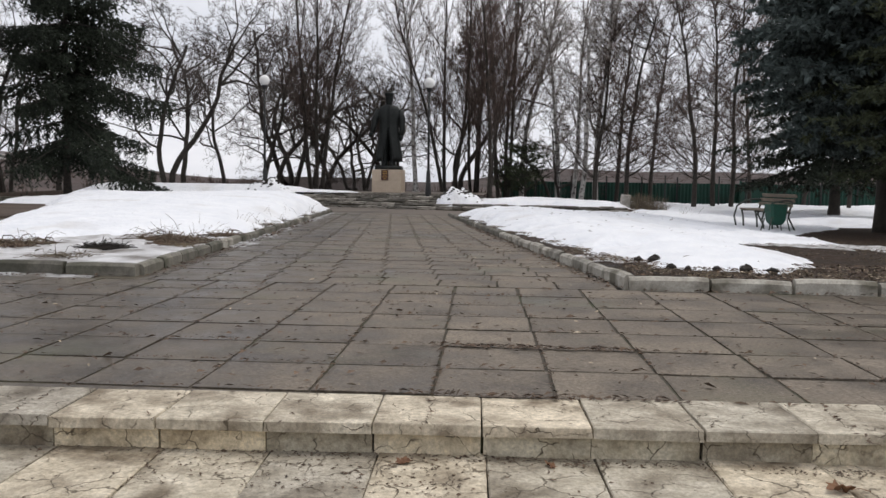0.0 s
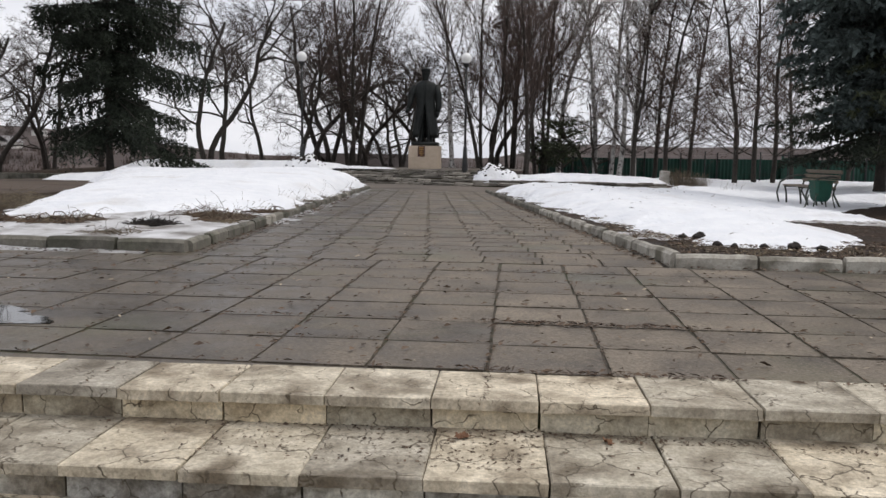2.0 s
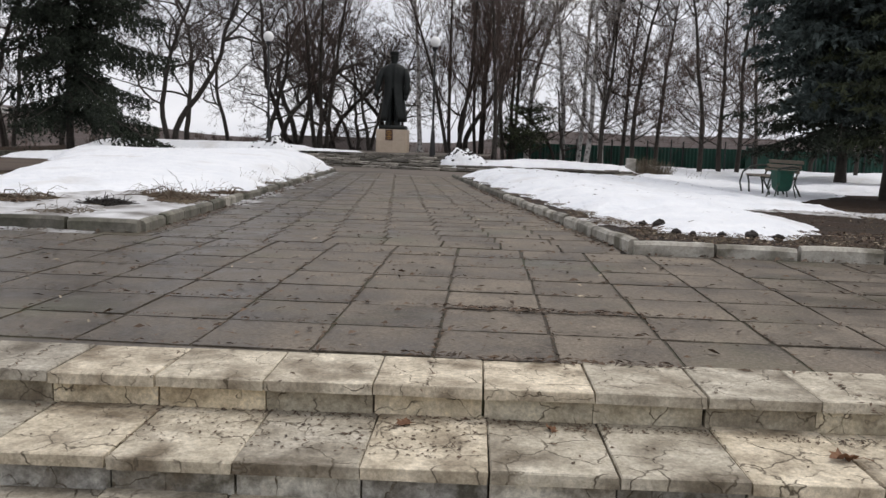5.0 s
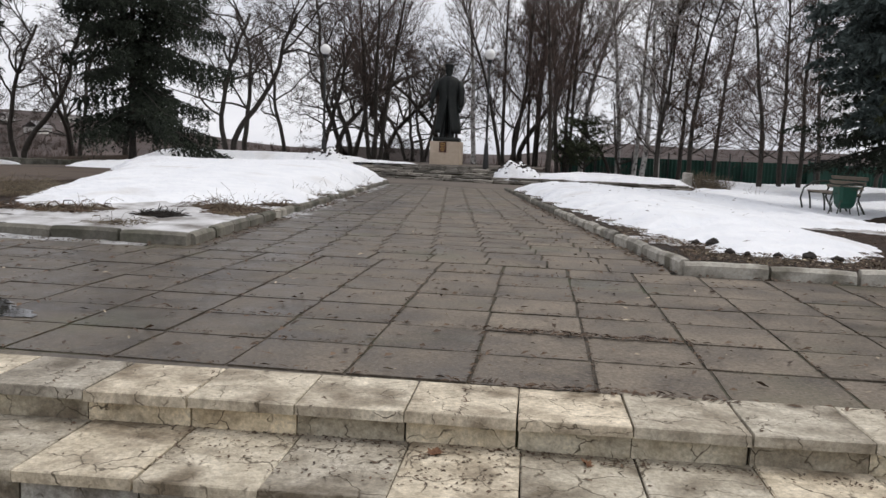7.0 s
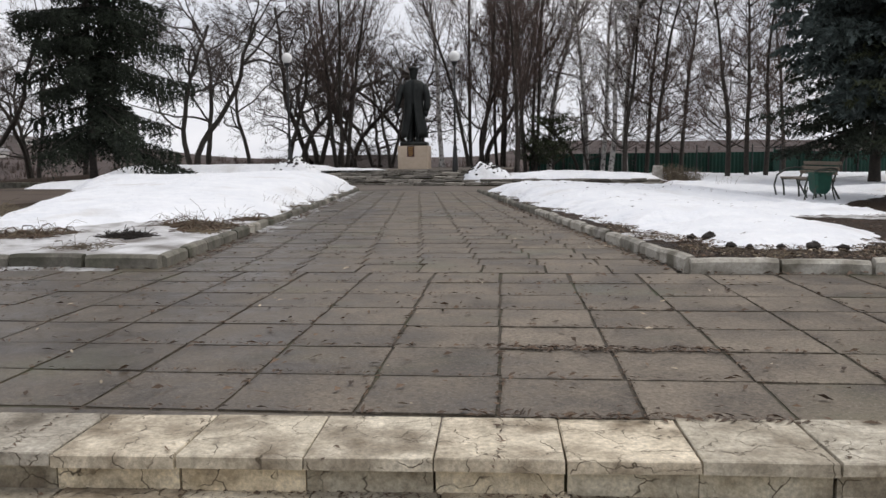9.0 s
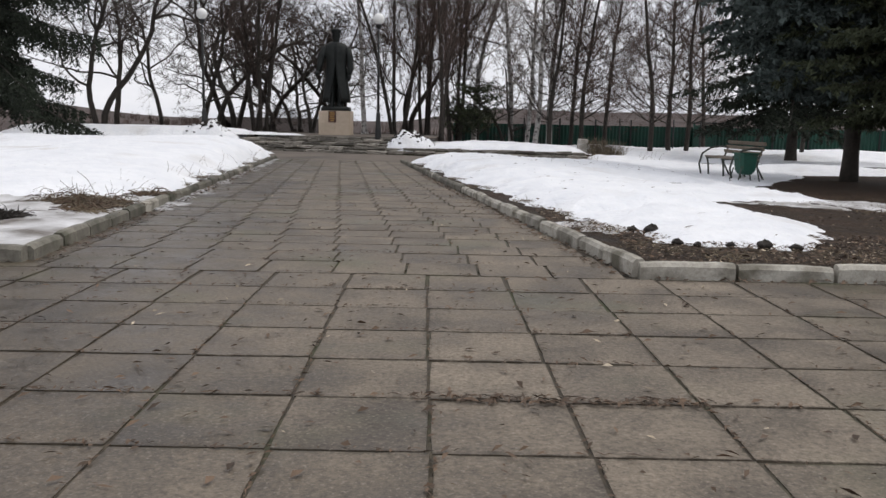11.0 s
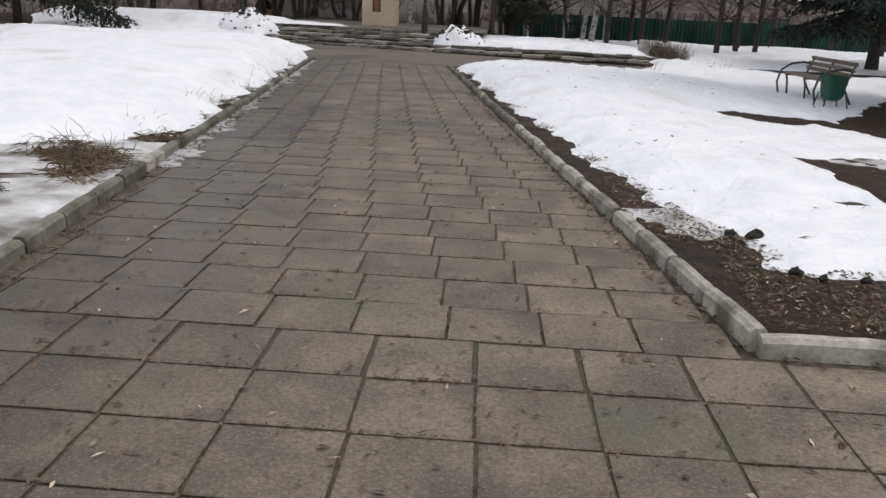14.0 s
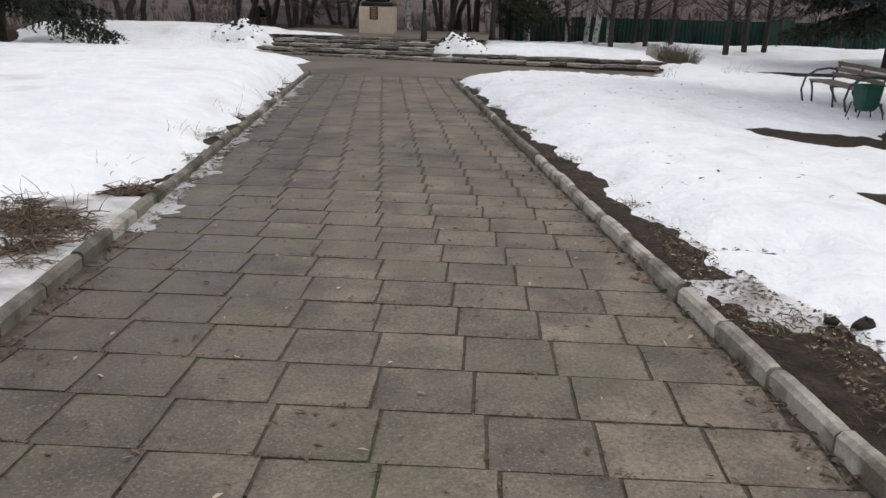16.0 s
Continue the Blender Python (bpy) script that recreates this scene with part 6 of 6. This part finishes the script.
blade_tuft("dead_grass", [(1.5, 6.6, 0.22, 40), (1.9, 6.35, 0.35, 70), (2.7, 6.3, 0.4, 80), (1.35, 7.6, 0.2, 40), (3.6, 6.4, 0.5, 90), (1.15, 8.8, 0.18, 30), (0.95, 10.2, 0.15, 60), (0.6, 12.4, 0.25, 90), (0.3, 14.5, 0.25, 90), (0, 17, .3, 90), (-0.5, 20, .3, 90),
                          (4.6, 8.0, 0.9, 240), (5.2, 9.6, 0.9, 240)],
           M_STRAW, 305, "flattened dead grass on the bare soil of the bed", "dead grass", (0.04, 0.11), 2.0, (0.002, 0.0035))
blade_tuft("dead_leaves", [(-3.1, 8.8, 0.24, 90), (-3.5, 9.1, 0.28, 90), (-2.95, 8.3, 0.16, 50), (-4.3, 7.65, 0.34, 150), (-4.9, 7.7, 0.2, 50), (-3.0, 9.9, 0.14, 30)],
           M_LEAF, 309, "limp brown strap-shaped leaves of withered perennials", "dead leaves", (0.14, 0.34), 2.4, (0.005, 0.011))
blade_tuft("burnt_grass", [(-3.32, 7.55, 0.2, 420)], M_CLOD, 307, "blackened scorched clump of grass by the kerb", "dead grass", (0.05, 0.14), 1.2, (0.003, 0.008))
blade_tuft("dry_stems", [(4.05, 25.0, 0.3, 14), (6.2, 27, 0.3, 12)], M_STEM, 306, "small tuft of dry red-brown stalks in the snow", "dry stems", (0.25, 0.5), 0.35, (0.003, 0.006))


def leaf_litter(name, spots, mat, seed, label, size=(0.012, 0.04), zf=None, slim=0.4):
    """Small curled leaves lying about. spots: (x0, x1, y0, y1, count)."""
    rs = np.random.RandomState(seed)
    V = []
    for x0, x1, y0, y1, n in spots:
        x, y = rs.uniform(x0, x1, n), rs.uniform(y0, y1, n)
        z = zf(x, y) + 0.008
        a = rs.uniform(0, 2 * np.pi, n)
        ln = rs.uniform(size[0], size[1], n)
        w = ln * rs.uniform(slim * 0.5, slim * 1.3, n)
        u = np.stack([np.cos(a), np.sin(a), rs.normal(0, 0.15, n)], 1) * ln[:, None]
        s = np.stack([-np.sin(a), np.cos(a), rs.normal(0, 0.25, n)], 1) * w[:, None]
        c = np.stack([x, y, z], 1)
        up = np.zeros_like(c)
        up[:, 2] = ln * rs.uniform(0.1, 0.5, n)
        V.append(np.stack([c - u, c - s * 0.7 + up * 0.3, c + u + up * 0.4, c + s + up * 0.8], 1))
    V = np.concatenate(V).reshape(-1, 3)
    q = np.arange(len(V)).reshape(-1, 4)
    t = np.concatenate([q[:, [0, 1, 2]], q[:, [0, 2, 3]]])
    return tagged(new(name, quick_mesh(name, V, t, mat)), label, "leaf litter", kind="stuff")


plaza_z = lambda x, y: park_z(x, y)
leaf_litter("fallen_leaves", [(-5, 5, 2.9, 5.8, 1300), (-3.2, 1.2, 5.8, 14, 900), (-4.2, 0.2, 12, 22, 160)], M_LEAF, 401, "small scattered dead leaves and bits on the paving", (0.008, 0.028), plaza_z)
leaf_litter("fallen_leaves", [(-5, 5, 2.9, 5.8, 130), (-3.0, 1.1, 5.8, 12, 130)], M_LEAF_PALE, 402, "pale dry leaf bits on the paving", (0.008, 0.026), plaza_z)
rows = []
for c, n in ((0, 30), (2, 25), (4, 230), (5, 15), (6, 130), (1, 15), (3, 20)):
    rows += [(0.1, 1.0, 5.37 - T * c - 0.035, 5.37 - T * c + 0.03, n), (-2.2, 2.6, 5.37 - T * c - 0.025, 5.37 - T * c + 0.025, n // 2)]
leaf_litter("fallen_leaves", rows, M_LEAF, 403, "brown needles and leaf crumbs gathered in the paving joints", (0.008, 0.028), plaza_z, 0.25)
crumbs = []
rsC = random.Random(61)
for i in range(17):
    y0 = 5.37 + PITCH * i
    for _ in range(7):
        x0 = rsC.uniform(-3.6 if y0 < 5.9 else float(LEFT(y0)), 0.7)
        crumbs.append((x0, x0 + rsC.uniform(0.1, 0.5), y0 - 0.016, y0 + 0.016, rsC.randrange(8, 26)))
    for c in range(-8, 4):
        x0 = 0.034 + T_PATH * c - 0.1393 * (y0 + PITCH / 2 - 5.37)
        if y0 < 5.9 or float(LEFT(y0)) < x0 < float(RIGHT(y0)):
            crumbs.append((x0 - 0.014, x0 + 0.014, y0 + 0.02, y0 + PITCH * rsC.uniform(0.3, 1.0), rsC.randrange(2, 14)))
for r in range(7):
    for c in range(-9, 10):
        xc, yc = 0.084 + T * c + 0.04 * T * (r + 0.5), 5.37 - T * r
        crumbs.append((xc - 0.012, xc + 0.012, yc - T, yc, rsC.choice((2, 5, 9, 16, 24))))
        crumbs.append((xc, xc + T, yc - 0.012, yc + 0.012, rsC.choice((2, 5, 9, 16, 30))))
leaf_litter("fallen_leaves", crumbs, M_LEAF, 408, "dark crumbs and needles caught in the path joints", (0.004, 0.016), plaza_z, 0.4)
kr = []
for i in range(40):
    y0 = 5.9 + 0.28 * i
    kr += [(float(RIGHT(y0)) - 0.16, float(RIGHT(y0)) + 0.0, y0, y0 + 0.3, 26), (float(LEFT(y0)) + 0.0, float(LEFT(y0)) + 0.12, y0, y0 + 0.3, 20)]
kr += [(1.3, 4.5, 5.72, 5.84, 160), (-6, -2.3, 5.8, 5.93, 120)]
leaf_litter("fallen_leaves", kr, M_LEAF, 404, "brown leaf crumbs lying against the kerbs", (0.008, 0.03), plaza_z)
leaf_litter("fallen_leaves", [(1.35, 3.8, 6.0, 7.6, 3600), (1.0, 1.7, 7.4, 10, 1500), (3.4, 7.5, 6.2, 15, 1600), (0.0, 1.0, 10, 18, 500)], M_LEAF, 405, "brown leaf litter on the damp soil", (0.008, 0.026), lambda x, y: land_z(x, y) + 0.012)
leaf_litter("fallen_leaves", [(1.35, 3.6, 6.0, 7.4, 650), (1.0, 1.6, 7.4, 10, 260), (3.4, 6.5, 6.2, 12, 200)], M_LEAF_PALE, 406, "pale dry leaf bits on the damp soil", (0.006, 0.02), lambda x, y: land_z(x, y) + 0.014)
leaf_litter("fallen_leaves", [(-3.8, 3.8, 2.18, 2.5, 700), (-0.6, 0.35, 2.2, 2.48, 420), (-3.6, 3.6, 2.48, 2.54, 2200), (-2.2, 3.0, 2.47, 2.54, 500)], M_LEAF, 407, "brown crumbs and grit lying on the stair tread", (0.002, 0.0095), lambda x, y: 0 * x - RISE - 0.001, 0.55)


def big_leaf(x, y, z, turn, size, label):
    """A crumpled lobed leaf, folded along its midrib, with a bent stalk."""
    rs = random.Random(int(size * 1000 + turn))
    n, rings = 22, 3
    v, f = [(0, 0, 0.1 * size)], []
    for r in range(1, rings + 1):
        for j in range(n):
            a = 2 * math.pi * j / n
            lobe = 0.5 + 0.2 * abs(math.cos(2.5 * a)) + (0.12 * (-1) ** j if r == rings else 0.0)
            q = size * 0.62 * lobe * r / rings * rs.uniform(0.88, 1.1)
            px, py = q * math.cos(a), q * math.sin(a) * 0.75
            v.append((px, py, 0.55 * abs(py) + size * (0.05 * math.sin(5 * a + r) + rs.uniform(-0.05, 0.08) * r / rings) + 0.02 * size))
    f += [(0, 1 + j, 1 + (j + 1) % n) for j in range(n)]
    for r in range(rings - 1):
        for j in range(n):
            f.append((1 + r * n + j, 1 + (r + 1) * n + j, 1 + (r + 1) * n + (j + 1) % n, 1 + r * n + (j + 1) % n))
    o = len(v)
    sv, sf = tube_data([(-0.25 * size, 0, 0.03 * size), (-0.6 * size, 0.05 * size, 0.1 * size), (-0.85 * size, 0.16 * size, 0.04 * size)], [0.012 * size, 0.01 * size, 0.014 * size], 5)
    v += sv
    f += [tuple(i + o for i in q) for q in sf]
    leaf = new("curled_leaf", mesh_of("curled_leaf", v, f, M_LEAF_RED, True))
    leaf.matrix_world = pose(x, y, z, 12, -8, turn)
    return tagged(leaf, label, "leaf")


big_leaf(0.56, 2.47, -RISE + 0.006, 115, 0.05, "curled brown dead leaf on the stair tread")
big_leaf(0.14, 2.44, -RISE + 0.008, 20, 0.06, "pale curled dead leaf on the stair tread")
big_leaf(1.33, 2.35, -RISE + 0.012, 200, 0.10, "large crumpled red-brown dead leaf on the stair tread")


def on_snow(k):
    """Height of a snow sheet by its grid."""
    xs, ys, Z, d = SNOWS[k]

    def zf(x, y):
        i = np.clip(((x - xs[0]) / (xs[1] - xs[0])).round().astype(int), 0, len(xs) - 1)
        j = np.clip(((y - ys[0]) / (ys[1] - ys[0])).round().astype(int), 0, len(ys) - 1)
        return np.where(d[j, i] > 0.05, Z[j, i], -9.0)
    return zf


leaf_litter("fallen_leaves", [(0, 4, 6.6, 24, 200), (4, 12, 15, 26, 80)], M_STEM, 411, "dark leaf bits frozen into the snow", (0.012, 0.045), on_snow(0))
leaf_litter("fallen_leaves", [(-9, -3, 8.6, 23, 120), (-4.2, -3, 8.6, 14, 100)], M_STEM, 412, "dark leaf bits frozen into the snow", (0.012, 0.045), on_snow(1))

# clods of earth at the edge of the snow
rc = random.Random(15)
for x, y, r in ((1.74, 7.62, 0.055), (1.6, 7.66, 0.035), (1.74, 6.88, 0.038), (1.86, 6.8, 0.025), (2.3, 6.8, 0.05), (2.08, 6.8, 0.03), (2.48, 6.72, 0.035), (-3.6, 7.1, 0.022), (-3.45, 7.0, 0.018), (-3.75, 7.15, 0.016)):
    cl = new("earth_clod", Soup().add(clod_data(rc, r)).mesh("earth_clod", M_CLOD, True))
    cl.matrix_world = pose(x, y, float(land_z(x, y)) + 0.02 + r * 0.2, 0, 0, rc.uniform(0, 360))
    tagged(cl, "dark frozen clod of earth at the edge of the snow", "clod")

# ---- village on the far hillside ----


def far_house(x, y, w, d, h, turn):
    z = float(land_z(x, y))
    house = holder("house", pose(x, y, z, 0, 0, turn), label="small pale village house with a grey roof far off", category="house", group="village houses")
    child("wall", Soup().add(box_data(0, 0, h / 2 - 1, w, d, h + 2)).mesh("wall", M_WALLPLASTER), house)
    for sgn in (-1, 1):
        child("roof", mesh_of("roof", [(0, -d / 2 - 0.4, h + d * 0.35), (w / 2 + 0.5, -d / 2 - 0.4, h - 0.2), (w / 2 + 0.5, d / 2 + 0.4, h - 0.2), (0, d / 2 + 0.4, h + d * 0.35),
                                       (0, -d / 2 - 0.4, h + d * 0.35 - 0.15), (w / 2 + 0.5, -d / 2 - 0.4, h - 0.35), (w / 2 + 0.5, d / 2 + 0.4, h - 0.35), (0, d / 2 + 0.4, h + d * 0.35 - 0.15)],
                              [(0, 1, 2, 3), (7, 6, 5, 4), (0, 4, 5, 1), (2, 6, 7, 3), (1, 5, 6, 2)], M_FARROOF), house, pose(0, 0, 0, 0, 0, 0 if sgn > 0 else 180))
    for wx in (-w / 4, w / 4):
        child("window", Soup().add(box_data(wx, -d / 2 - 0.03, h * 0.5, 1.0, 0.08, 1.2)).mesh("window", M_POLE), house)


rv = random.Random(5)
for az, r in ((-0.60, 420), (-0.66, 460), (-0.53, 520), (-0.70, 520), (-0.63, 600), (-0.57, 640)):
    far_house(r * math.sin(az), r * math.cos(az), rv.uniform(7, 10), rv.uniform(6, 8), rv.uniform(2.6, 3.2), rv.uniform(0, 180))

# far woods: uneven clumps of bare twigs on the hills
rw = np.random.RandomState(12)
wood = []
for az0, az1, r0, r1, n in ((-0.75, -0.12, 120, 420, 520), (-0.12, 0.12, 130, 300, 130), (0.1, 0.75, 110, 330, 520)):
    for _ in range(n):
        az, r = rw.uniform(az0, az1), rw.uniform(r0, r1)
        x, y = r * math.sin(az), r * math.cos(az)
        z = float(land_z(x, y))
        hh = rw.uniform(2.5, 6.0) * (0.7 if az < -0.12 else 0.9)
        for _ in range(9):
            bx, by = rw.normal(0, 0.5, 2)
            tx, ty = rw.normal(0, 1.4, 2)
            wood.append((x + bx, y + by, z - 0.5, x + bx + tx * 0.6, y + by + ty * 0.6, z + hh * rw.uniform(0.5, 1.0), 0.14, 0.03))
tagged(new("far_woods", segments_mesh("far_woods", wood, M_FARWOOD, 3)), "brown bare scrub and woods on the far slopes", "woods", kind="stuff")

# ---- tiles, last ----
rs = random.Random(8)
for x, y, wide in tiles_near:
    child("tile", (TILE_PLAZA if wide else TILE_MESHES)[rs.randrange(6)], pavement, tile_pose(x, y, rs))
far = Soup()
tv, tf = box_data(0, 0, -0.025, T_PATH - 0.027, PITCH - 0.009, 0.05, 0.004)
for x, y, _ in tiles_far:
    far.add((tv, tf), tile_pose(x, y, rs))
tagged(child("tiles", far.mesh("tiles", M_TILE_FAR), pavement, label="square grey concrete paving tiles"), kind="stuff")
# cut strip of concrete that fills the wedge between the top step and the first tile row
wedge = Soup().add(([(-4.4, 2.42, -0.003), (0.25, 2.66, -0.003), (0.25, 2.835, -0.003), (-4.4, 2.835, -0.003)], [(0, 1, 2, 3)]))
child("cut_strip", wedge.mesh("cut_strip", M_TILE_FAR), pavement, label="narrow strip of grey concrete filling")
